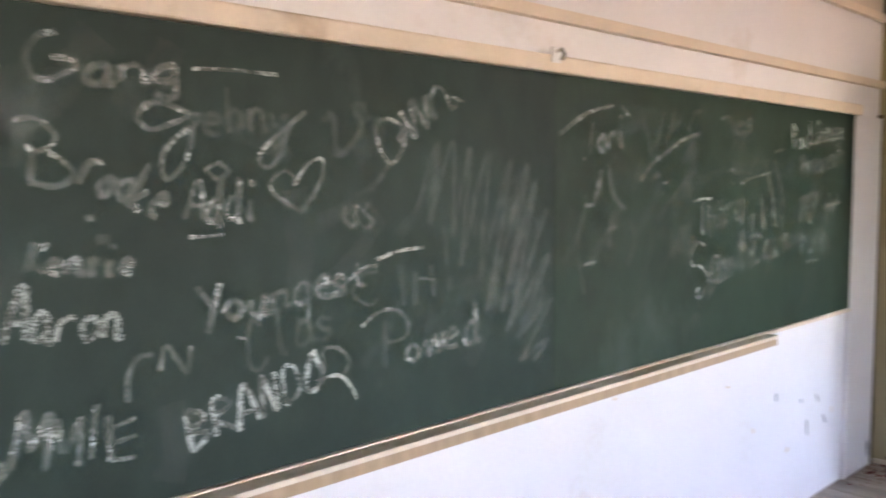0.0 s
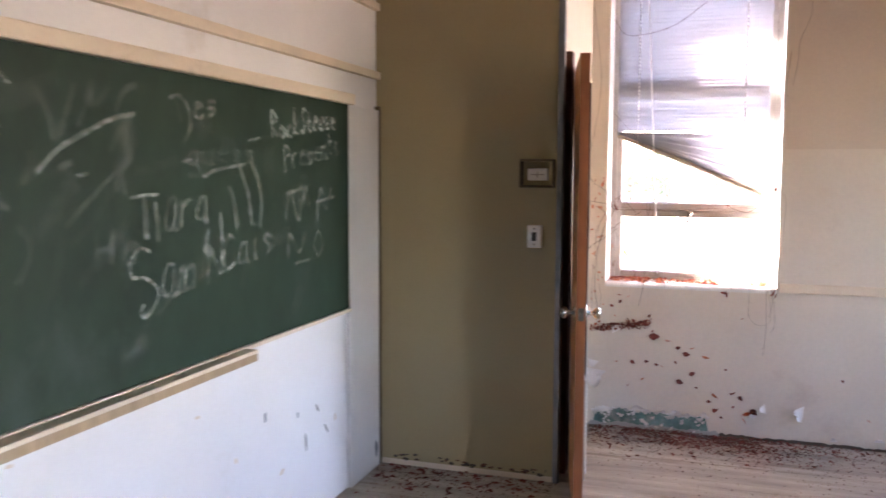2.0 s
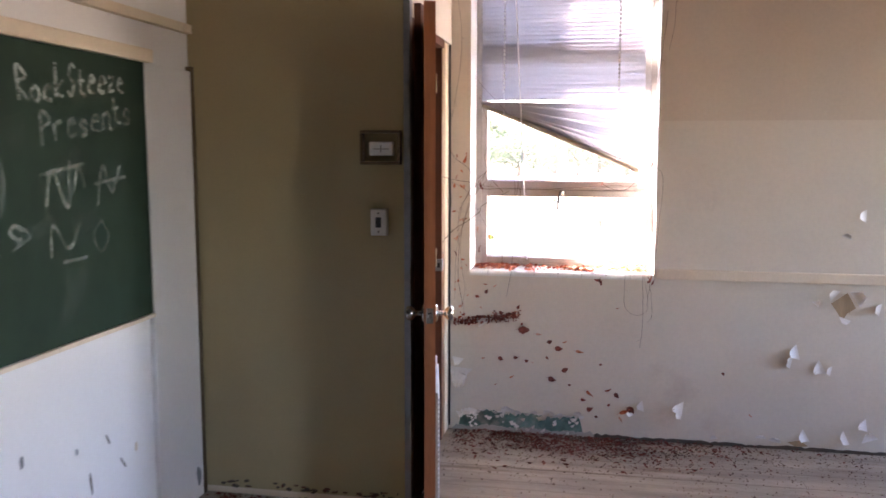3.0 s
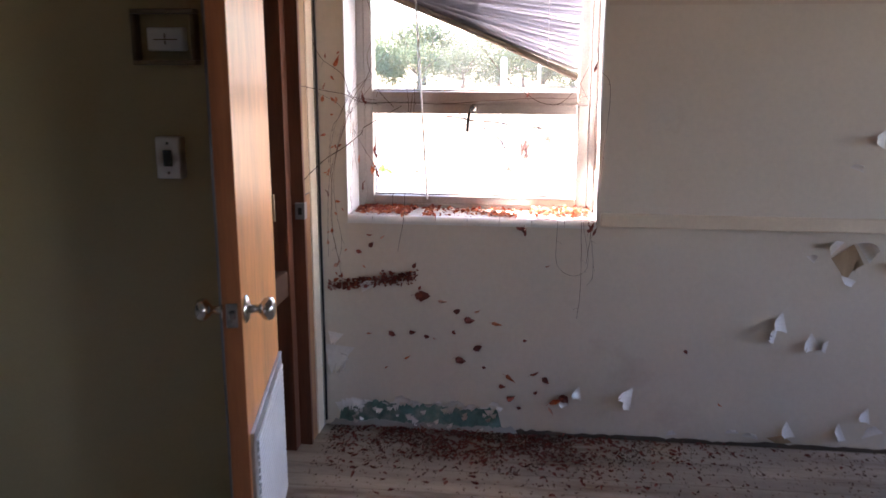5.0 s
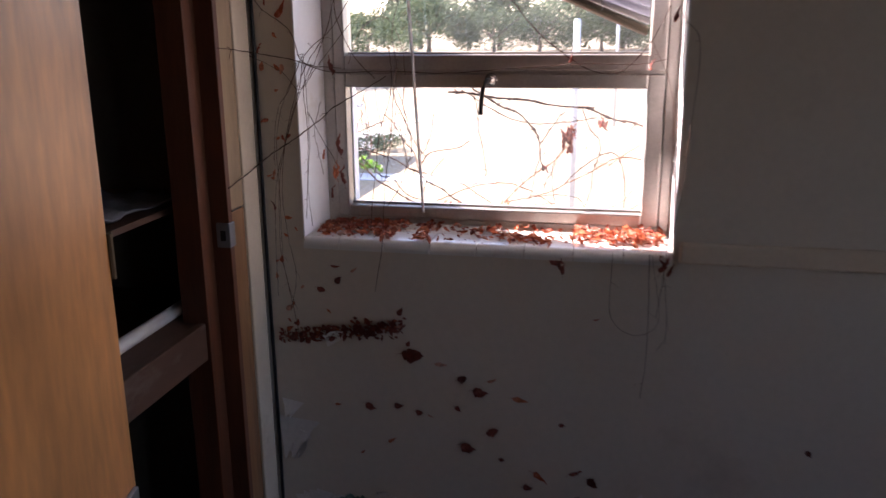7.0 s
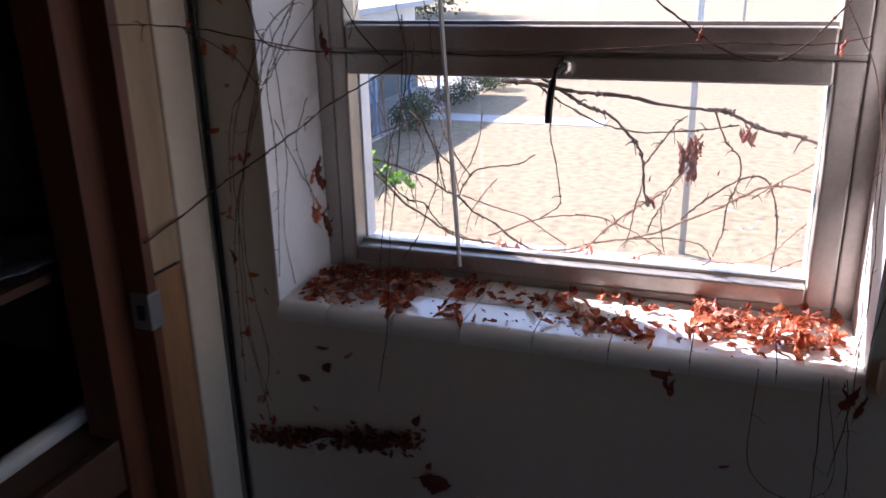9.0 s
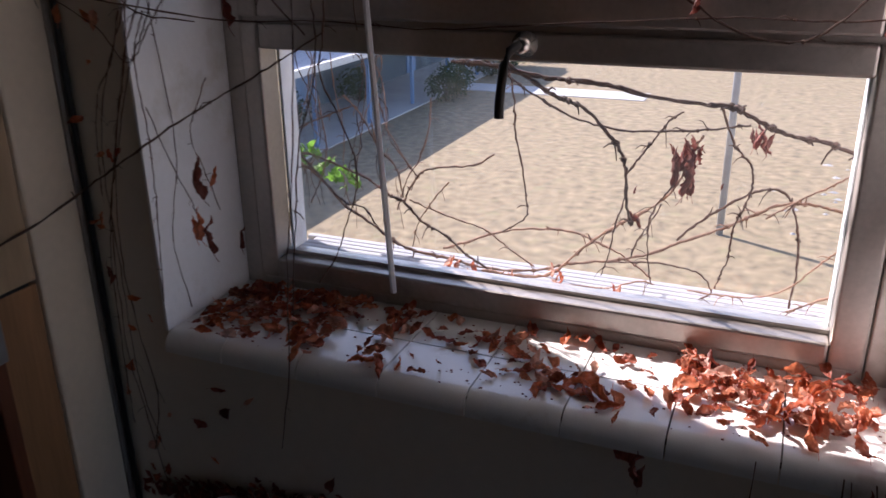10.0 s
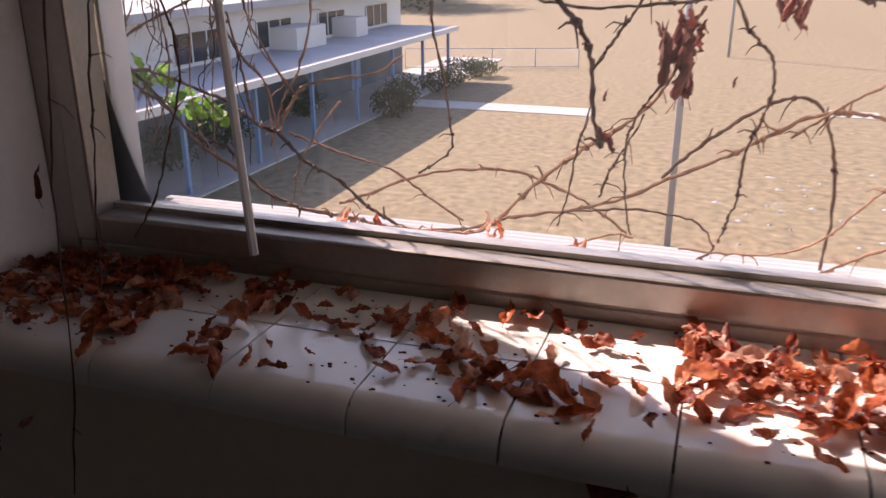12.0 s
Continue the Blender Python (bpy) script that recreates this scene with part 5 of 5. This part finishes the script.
bm = bmesh.new()
for k in range(1050):
    x, y = random.gauss(0.28, 0.42), NY - abs(random.gauss(0, 0.17)) - 0.008
    if x > -0.34 and noise.noise((x * 5, y * 5, 8)) > random.uniform(-0.5, 0.2):
        shred(bm, (x, y, 0.002 + random.random() * 0.008), random.uniform(0.012, 0.034), random.uniform(-0.3, 0.3))
for k in range(160):
    x, y = random.uniform(WX + 0.05, PX - 0.05), PY - abs(random.gauss(0, 0.16)) - 0.01
    shred(bm, (x, y, 0.002), random.uniform(0.015, 0.045), random.uniform(-0.3, 0.3))
tagged(part("leaf_scraps", bm, dark_leaf), "broken dark red leaf scraps lying thick along the wall", "leaf scraps", kind="stuff")
bm = bmesh.new()
for k in range(230):
    u = random.random() ** 0.75
    shred(bm, (-0.37 + 0.36 * u, NY - random.uniform(0.001, 0.012), 0.598 + 0.045 * u + random.gauss(0, 0.011)), random.uniform(0.008, 0.024), random.uniform(-0.4, 0.4), True)
tagged(part("clinging_scraps", bm, dark_leaf), "mat of dark red leaf scraps clinging to the wall", "leaf scraps", kind="stuff")
bm = bmesh.new()
for k in range(620):
    x, y = random.uniform(OX0 + 0.02, OX1 - 0.03), random.uniform(NY + 0.012, FY0 - 0.02)
    v = (y - NY) / (FY0 - NY)
    d = 0.25 + 0.7 * v if x < -0.05 else 0.2 * (v > 0.6) if x < 0.16 else 0.0 if x < 0.42 else 0.45 if y > 5.95 else 0.05
    if d + 0.4 * noise.noise((x * 13, y * 13, 5)) > random.random():
        first = len(bm.verts)
        bm.from_mesh(random.choice(crisp))
        bm.verts.ensure_lookup_table()
        size = random.uniform(0.014, 0.03)
        m = pose(x, y, ST + 0.004 + random.random() * 0.008, random.gauss(0, 30), random.gauss(0, 30), random.uniform(0, 360)) @ Matrix.Diagonal((size, size, size * 0.9, 1))
        for q in bm.verts[first:]:
            q.co = m @ q.co
tagged(part("sill_scraps", bm, sill_scrap, smooth=True), "broken red-brown leaf scraps between the whole leaves", "leaf scraps", kind="stuff")
bm = bmesh.new()
for k in range(3200):
    x = random.uniform(-1.3, 2.4)
    y = (NY if x > -0.37 else PY) - abs(random.gauss(0, 0.4 if x > -0.37 else 0.2))
    s = random.uniform(0.001, 0.005)
    tetra = [bm.verts.new((x + random.uniform(-s, s) * 2, y + random.uniform(-s, s) * 2, z)) for z in (0.0005, 0.0005, 0.0005, s)]
    for f in ((0, 1, 3), (1, 2, 3), (2, 0, 3)):
        bm.faces.new([tetra[i] for i in f])
for k in range(5200):
    x = random.gauss(0.2, 0.42)
    y = NY - abs(random.gauss(0, 0.13)) - 0.003
    if x < -0.36 or noise.noise((x * 7, y * 7, 3)) < -0.15:
        continue
    s = random.uniform(0.003, 0.010)
    tetra = [bm.verts.new((x + random.uniform(-s, s), y + random.uniform(-s, s), z)) for z in (0.0008, 0.0008, 0.0008, s * 0.7)]
    for f in ((0, 1, 3), (1, 2, 3), (2, 0, 3)):
        bm.faces.new([tetra[i] for i in f])
tagged(part("floor_debris", bm, floor_dirt), "crumbs of dirt, paint and leaf on the floor", "debris", kind="stuff")

# ---- chalk on the board ----


def chalk_material(name, least, most):
    m = bpy.data.materials.new(name)
    m.use_nodes = True
    N, L = m.node_tree.nodes, m.node_tree.links
    b = N["Principled BSDF"]
    b.inputs["Base Color"].default_value = (0.62, 0.67, 0.63, 1)
    b.inputs["Roughness"].default_value = 0.95
    tc, n1, n2, mul, rng = N.new("ShaderNodeTexCoord"), N.new("ShaderNodeTexNoise"), N.new("ShaderNodeTexNoise"), N.new("ShaderNodeMath"), N.new("ShaderNodeMapRange")
    n1.inputs["Scale"].default_value, n2.inputs["Scale"].default_value = 260, 25
    for n in (n1, n2):
        L.new(tc.outputs["Object"], n.inputs["Vector"])
    mul.operation = "MULTIPLY"
    L.new(n1.outputs[0], mul.inputs[0])
    L.new(n2.outputs[0], mul.inputs[1])
    rng.inputs[1].default_value, rng.inputs[2].default_value = 0.12, 0.36
    rng.inputs[3].default_value, rng.inputs[4].default_value = least, most
    L.new(mul.outputs[0], rng.inputs[0])
    L.new(rng.outputs[0], b.inputs["Alpha"])
    return m


chalk_dust = chalk_material("chalk_dust", 0.05, 0.36)
chalk_bold = chalk_material("chalk_bold", 0.09, 0.52)
chalk_faint = chalk_material("chalk_faint", 0.025, 0.16)
chalk_smear = chalk_material("chalk_smear", 0.0, 0.06)


def ribbon(bm, pts, w, lift):
    """A chalk line of uneven width through (y, z) pairs."""
    line = smooth_path([(0, y, z) for y, z in pts], 8, 0.0008)
    prev = None
    for i, p in enumerate(line):
        d = (line[min(i + 1, len(line) - 1)] - line[max(0, i - 1)]).normalized()
        side = Vector((0, -d.z, d.y)) * w * 0.5 * random.uniform(0.7, 1.1)
        q = Vector((BX + lift, p.y, p.z))
        pair = (bm.verts.new(q - side), bm.verts.new(q + side))
        if prev:
            bm.faces.new((prev[0], prev[1], pair[1], pair[0]))
        prev = pair


GLYPHS = {}
for row in (
    "a:66 36 14 33 64 66 63 83", "b:19 13 34 64 65 46 14", "c:65 46 14 33 63", "d:66 36 14 33 64 69 63 83", "e:15 65 56 36 14 33 63", "g:66 36 14 33 64 66 61 40 11",
    "h:19 13 15 46 65 63", "i:36 33 53|38 39", "k:19 13|66 14 63", "l:39 34 53", "m:06 03 05 26 35 33 35 66 75 73", "n:16 13 15 46 65 63 83", "o:46 15 14 43 64 65 46",
    "r:16 13 15 46 66", "s:65 36 15 44 54 43 13", "t:38 34 53 63|16 66", "u:16 14 33 53 66 63 83", "w:06 23 46 63 86", "y:16 14 34 66|66 41 10", "z:16 66 13 63",
    "A:03 49 83|15 75", "B:13 19 58 67 16 65 64 13", "C:78 49 16 14 43 74", "D:13 19 59 76 64 13", "H:19 13|69 63|16 66", "I:39 33", "K:19 13|79 16 73", "M:03 19 45 79 83",
    "N:13 19 63 69", "O:49 16 14 43 74 76 49", "P:13 19 58 67 16", "R:13 19 58 67 16 73", "S:78 49 27 46 65 43 14", "Y:09 46|89 33",
):
    GLYPHS[row[0]] = [[(int(p[0]), int(p[1])) for p in line.split()] for line in row[2:].split("|")]


def word(text, y, z, width, height, turn, mat=None):
    """A word written by hand: every letter a few chalk lines on a wavering base line."""
    step, unit = width / len(text), height / 6
    c, d = math.cos(radians(turn)), math.sin(radians(turn))
    for k, letter in enumerate(text):
        drift, lean, grow = random.uniform(-0.4, 0.4) * unit, random.uniform(0.0, 0.18), random.uniform(0.88, 1.12)
        for line in GLYPHS[letter]:
            bm, pts = bmesh.new(), []
            for p, q in line:
                v = (q - 3 + random.uniform(-0.22, 0.22)) * unit * grow + drift
                u = k * step + (p + random.uniform(-0.25, 0.25)) * step / 8.2 + lean * v
                pts.append((y + u * c - v * d, z + u * d + v * c))
            ribbon(bm, pts, random.uniform(0.011, 0.017), 0.0018 + 0.00001 * k)
            under(part("chalk_letter", bm, mat or chalk_dust), chalkboard)


def stroke(pts, w=0.012, mat=None, lift=0.0022):
    """One chalk line drawn through (y, z) pairs."""
    bm = bmesh.new()
    ribbon(bm, pts, w, lift)
    under(part("chalk_stroke", bm, mat or chalk_dust), chalkboard)


for k in range(46):
    y, z, L, a = random.uniform(0.5, 4.3), random.uniform(0.98, 1.74), random.uniform(0.08, 0.3), random.gauss(0.9, 0.5)
    dy, dz = L * math.cos(a), L * math.sin(a)
    z0, z1 = max(0.92, z - dz / 2), min(1.80, z + dz / 2)
    stroke(((y - dy / 2, z0), (y + 0.02, (z0 + z1) / 2), (min(4.43, y + dy / 2), z1)), random.uniform(0.025, 0.085), chalk_smear, 0.0009 + 0.00001 * k)
stroke(((0.708, 1.796), (0.679, 1.786), (0.655, 1.751), (0.667, 1.713), (0.700, 1.713), (0.740, 1.737), (0.726, 1.750), (0.697, 1.750)), 0.013)
word("ang", 0.749, 1.712, 0.199, 0.070, 2)
stroke(((0.968, 1.753), (1.056, 1.759), (1.168, 1.758)), 0.009, chalk_bold)
stroke(((0.959, 1.665), (0.888, 1.682), (0.852, 1.654), (0.875, 1.629), (0.916, 1.640), (0.971, 1.662), (0.977, 1.649), (0.915, 1.601), (0.896, 1.562), (0.912, 1.531), (0.950, 1.574), (0.970, 1.648)), 0.012)
word("ehny", 0.988, 1.624, 0.211, 0.083, 4, chalk_faint)
stroke(((1.237, 1.682), (1.170, 1.633), (1.122, 1.589), (1.125, 1.559), (1.161, 1.571), (1.195, 1.647)), 0.012)
stroke(((1.283, 1.663), (1.315, 1.677), (1.329, 1.587), (1.397, 1.655), (1.372, 1.700), (1.415, 1.709)), 0.018, chalk_faint)
stroke(((1.398, 1.702), (1.423, 1.670)), 0.012, chalk_faint)
stroke(((1.440, 1.670), (1.485, 1.677), (1.530, 1.654), (1.524, 1.605), (1.483, 1.569), (1.445, 1.623), (1.440, 1.664)), 0.012)
stroke(((1.483, 1.569), (1.447, 1.528), (1.420, 1.501)), 0.014, chalk_faint)
stroke(((1.540, 1.675), (1.511, 1.625)), 0.02)
word("wn", 1.543, 1.626, 0.203, 0.138, 30)
stroke(((1.698, 1.746), (1.740, 1.737)), 0.01)
stroke(((1.225, 1.457), (1.159, 1.494), (1.143, 1.522), (1.175, 1.549), (1.204, 1.538), (1.207, 1.522), (1.242, 1.566), (1.281, 1.577), (1.280, 1.535), (1.245, 1.483), (1.226, 1.460)), 0.01)
word("us", 1.339, 1.419, 0.110, 0.096, 5)
stroke(((0.627, 1.634), (0.664, 1.641), (0.696, 1.615), (0.690, 1.592), (0.661, 1.581), (0.648, 1.594)), 0.012)
stroke(((0.661, 1.587), (0.652, 1.529)), 0.014)
stroke(((0.685, 1.582), (0.709, 1.565), (0.728, 1.541), (0.697, 1.519), (0.651, 1.527)), 0.012)
word("rooke", 0.732, 1.524, 0.175, 0.088, -24)
word("Addi", 0.940, 1.447, 0.178, 0.082, -1)
stroke(((0.951, 1.414), (0.988, 1.415), (1.028, 1.416)), 0.009)
stroke(((1.018, 1.566), (0.992, 1.552), (1.017, 1.533), (1.044, 1.550), (1.018, 1.566)), 0.011)
stroke(((0.745, 1.461), (0.760, 1.460)), 0.016)
stroke(((0.766, 1.418), (0.787, 1.418)), 0.022, chalk_faint)
word("Kenzie", 0.638, 1.367, 0.200, 0.050, -5)
word("Aaron", 0.594, 1.248, 0.215, 0.097, -6, chalk_bold)
word("MMI", 0.598, 1.011, 0.178, 0.094, -5)
stroke(((0.773, 1.081), (0.776, 0.992)), 0.016)
stroke(((0.783, 1.057), (0.827, 1.065)), 0.01)
stroke(((0.787, 1.026), (0.828, 1.031)), 0.01)
stroke(((0.778, 0.991), (0.825, 0.988)), 0.01)
stroke(((0.572, 0.995), (0.582, 1.033), (0.586, 1.002)), 0.014)
stroke(((0.812, 1.099), (0.817, 1.157), (0.837, 1.185), (0.868, 1.185)), 0.012)
word("N", 0.871, 1.153, 0.091, 0.057, -9)
stroke(((1.054, 1.194), (1.074, 1.189)), 0.008)
word("BRANDO", 0.937, 0.971, 0.351, 0.085, 13, chalk_bold)
stroke(((1.279, 1.081), (1.276, 1.135), (1.321, 1.132), (1.351, 1.096), (1.333, 1.069)), 0.01)
stroke(((1.255, 1.065), (1.312, 1.070), (1.345, 1.049), (1.373, 1.003)), 0.01, chalk_bold)
word("Youngest", 0.970, 1.226, 0.450, 0.082, 6)
stroke(((1.010, 1.293), (0.986, 1.212)), 0.016, chalk_faint)
stroke(((1.291, 1.253), (1.392, 1.314), (1.441, 1.321)), 0.012)
stroke(((1.440, 1.307), (1.391, 1.297), (1.365, 1.259), (1.408, 1.227), (1.443, 1.237)), 0.01, chalk_faint)
word("Clas", 1.079, 1.111, 0.251, 0.107, 15, chalk_faint)
stroke(((1.435, 1.334), (1.508, 1.352), (1.594, 1.357)), 0.01, chalk_bold)
stroke(((1.513, 1.316), (1.527, 1.214)), 0.018, chalk_faint)
stroke(((1.564, 1.297), (1.564, 1.210)), 0.018, chalk_faint)
stroke(((1.618, 1.308), (1.629, 1.226)), 0.018, chalk_faint)
stroke(((1.685, 1.273), (1.685, 1.235)), 0.018, chalk_faint)
stroke(((1.665, 1.409), (1.675, 1.304)), 0.018, chalk_faint)
stroke(((1.578, 1.278), (1.637, 1.270)), 0.007)
stroke(((1.389, 1.176), (1.434, 1.203), (1.488, 1.207), (1.535, 1.177), (1.530, 1.134), (1.460, 1.125)), 0.011)
stroke(((1.460, 1.182), (1.462, 1.062)), 0.016, chalk_faint)
word("owed", 1.524, 1.058, 0.282, 0.099, 7)
stroke(((1.572, 1.456), (1.646, 1.622), (1.614, 1.411)), 0.016, chalk_faint)
stroke(((1.614, 1.411), (1.703, 1.631), (1.696, 1.378)), 0.016, chalk_faint)
stroke(((1.696, 1.378), (1.765, 1.615), (1.727, 1.300)), 0.016, chalk_faint)
stroke(((1.727, 1.300), (1.838, 1.612), (1.799, 1.256)), 0.016, chalk_faint)
stroke(((1.799, 1.256), (1.931, 1.586), (1.831, 1.166)), 0.016, chalk_faint)
stroke(((1.831, 1.166), (2.005, 1.579), (1.892, 1.156)), 0.016, chalk_faint)
stroke(((1.892, 1.156), (2.038, 1.527), (1.933, 1.138)), 0.016, chalk_faint)
stroke(((1.933, 1.138), (2.091, 1.443), (1.909, 1.092)), 0.016, chalk_faint)
stroke(((1.909, 1.092), (2.103, 1.307), (1.958, 1.069)), 0.016, chalk_faint)
stroke(((1.958, 1.069), (2.112, 1.169), (1.970, 1.001)), 0.016, chalk_faint)
stroke(((1.970, 1.001), (2.094, 1.051), (2.034, 0.991)), 0.016, chalk_faint)
stroke(((2.149, 1.665), (2.281, 1.733), (2.422, 1.768)), 0.014)
stroke(((2.315, 1.710), (2.300, 1.605)), 0.016, chalk_faint)
word("ori", 2.341, 1.621, 0.162, 0.099, 7)
stroke(((2.476, 1.770), (2.512, 1.735)), 0.014)
stroke(((2.280, 1.448), (2.327, 1.458), (2.359, 1.558), (2.352, 1.483)), 0.014)
stroke(((2.403, 1.579), (2.428, 1.482), (2.496, 1.431)), 0.014)
stroke(((2.266, 1.592), (2.276, 1.595)), 0.012)
stroke(((2.279, 1.426), (2.242, 1.319), (2.275, 1.169)), 0.014, chalk_faint)
stroke(((2.273, 1.261), (2.336, 1.266)), 0.01)
stroke(((2.525, 1.393), (2.558, 1.325), (2.513, 1.244)), 0.02, chalk_faint)
stroke(((2.410, 1.398), (2.415, 1.305)), 0.02, chalk_faint)
stroke(((2.391, 1.368), (2.447, 1.373)), 0.01)
stroke(((2.591, 1.738), (2.629, 1.678), (2.650, 1.606)), 0.02, chalk_faint)
stroke(((2.669, 1.616), (2.713, 1.722), (2.728, 1.761)), 0.02, chalk_faint)
stroke(((2.735, 1.647), (2.765, 1.707), (2.788, 1.767)), 0.02, chalk_faint)
stroke(((2.796, 1.778), (2.785, 1.699)), 0.02, chalk_faint)
stroke(((2.813, 1.711), (2.859, 1.765)), 0.02, chalk_faint)
stroke(((2.885, 1.696), (2.926, 1.761), (2.982, 1.782)), 0.02, chalk_faint)
stroke(((2.858, 1.583), (2.914, 1.652), (2.940, 1.564)), 0.02, chalk_faint)
stroke(((2.658, 1.531), (2.710, 1.551)), 0.02, chalk_faint)
stroke(((2.696, 1.522), (2.726, 1.473)), 0.02, chalk_faint)
stroke(((2.874, 1.471), (2.899, 1.512), (2.920, 1.459)), 0.02, chalk_faint)
stroke(((2.585, 1.522), (2.661, 1.583), (2.768, 1.634), (2.869, 1.675), (2.971, 1.697)), 0.014)
stroke(((2.682, 1.381), (2.758, 1.438), (2.862, 1.512), (2.956, 1.564)), 0.016, chalk_faint)
stroke(((2.728, 1.514), (2.766, 1.520)), 0.01)
stroke(((3.135, 1.759), (3.190, 1.769), (3.236, 1.727), (3.244, 1.675), (3.203, 1.621)), 0.012)
stroke(((3.171, 1.756), (3.187, 1.683)), 0.014, chalk_faint)
word("es", 3.264, 1.694, 0.155, 0.088, 17)
word("guess", 3.210, 1.552, 0.446, 0.087, 3, chalk_faint)
stroke(((3.191, 1.557), (3.249, 1.570)), 0.01)
stroke(((3.595, 1.642), (3.671, 1.655)), 0.01)
stroke(((3.307, 1.510), (3.382, 1.533), (3.567, 1.556)), 0.013)
stroke(((2.938, 1.448), (3.000, 1.455), (3.068, 1.456)), 0.011, chalk_bold)
stroke(((3.000, 1.452), (3.007, 1.321)), 0.02)
stroke(((3.053, 1.434), (3.062, 1.311)), 0.017)
word("ara", 3.090, 1.343, 0.247, 0.190, 3)
stroke(((3.531, 1.549), (3.588, 1.444), (3.609, 1.329)), 0.018)
stroke(((3.617, 1.563), (3.682, 1.441), (3.665, 1.319)), 0.018)
stroke(((3.458, 1.478), (3.491, 1.420), (3.511, 1.322)), 0.018)
stroke(((3.332, 1.333), (3.308, 1.255)), 0.018)
stroke(((3.403, 1.385), (3.412, 1.271)), 0.018)
stroke(((3.026, 1.280), (2.973, 1.296), (2.929, 1.257), (2.937, 1.213), (2.997, 1.204), (3.055, 1.160), (3.039, 1.117), (2.991, 1.085), (2.972, 1.105), (2.985, 1.125)), 0.011, chalk_bold)
word("am", 3.063, 1.142, 0.189, 0.168, 1)
stroke(((3.051, 1.081), (3.126, 1.127), (3.232, 1.148)), 0.016, chalk_faint)
stroke(((3.324, 1.142), (3.328, 1.241), (3.340, 1.271), (3.395, 1.171), (3.412, 1.271)), 0.012)
word("Cais", 3.413, 1.176, 0.371, 0.133, 9)
word("He", 2.779, 1.252, 0.213, 0.110, 4, chalk_faint)
word("RockSteeze", 3.764, 1.655, 0.582, 0.103, 7, chalk_bold)
word("Presents", 3.859, 1.530, 0.528, 0.100, 10)
stroke(((3.868, 1.336), (3.901, 1.451), (3.974, 1.330), (3.994, 1.479)), 0.014)
stroke(((4.007, 1.374), (4.041, 1.463), (4.072, 1.386)), 0.014)
stroke(((4.137, 1.322), (4.175, 1.461), (4.225, 1.365), (4.281, 1.460)), 0.014)
stroke(((3.842, 1.438), (4.074, 1.470)), 0.014)
stroke(((4.122, 1.400), (4.318, 1.418)), 0.014)
stroke(((3.878, 1.175), (3.896, 1.276), (3.970, 1.196), (4.036, 1.274)), 0.014)
stroke(((3.938, 1.154), (4.066, 1.156)), 0.014)
stroke(((4.153, 1.274), (4.107, 1.222), (4.150, 1.164), (4.193, 1.215), (4.153, 1.274)), 0.011)
stroke(((3.739, 1.287), (3.788, 1.255), (3.723, 1.225)), 0.012, chalk_faint)

# ---- floor boards ----
rows = int((NY - SY) / 0.083)
for k in range(rows + 1):
    y0 = SY + k * 0.083
    y1 = min(y0 + 0.081, NY)
    cut = WX + (k * 2.37) % 3.6 + 0.9
    for x0, x1 in ((WX, cut), (cut + 0.002, EX)):
        bm = bmesh.new()
        lift = random.uniform(-0.0012, 0.0)
        box(bm, x0, x1, y0, y1, -0.0198, lift)
        part("plank", bm, floor_wood, structure["floor"])
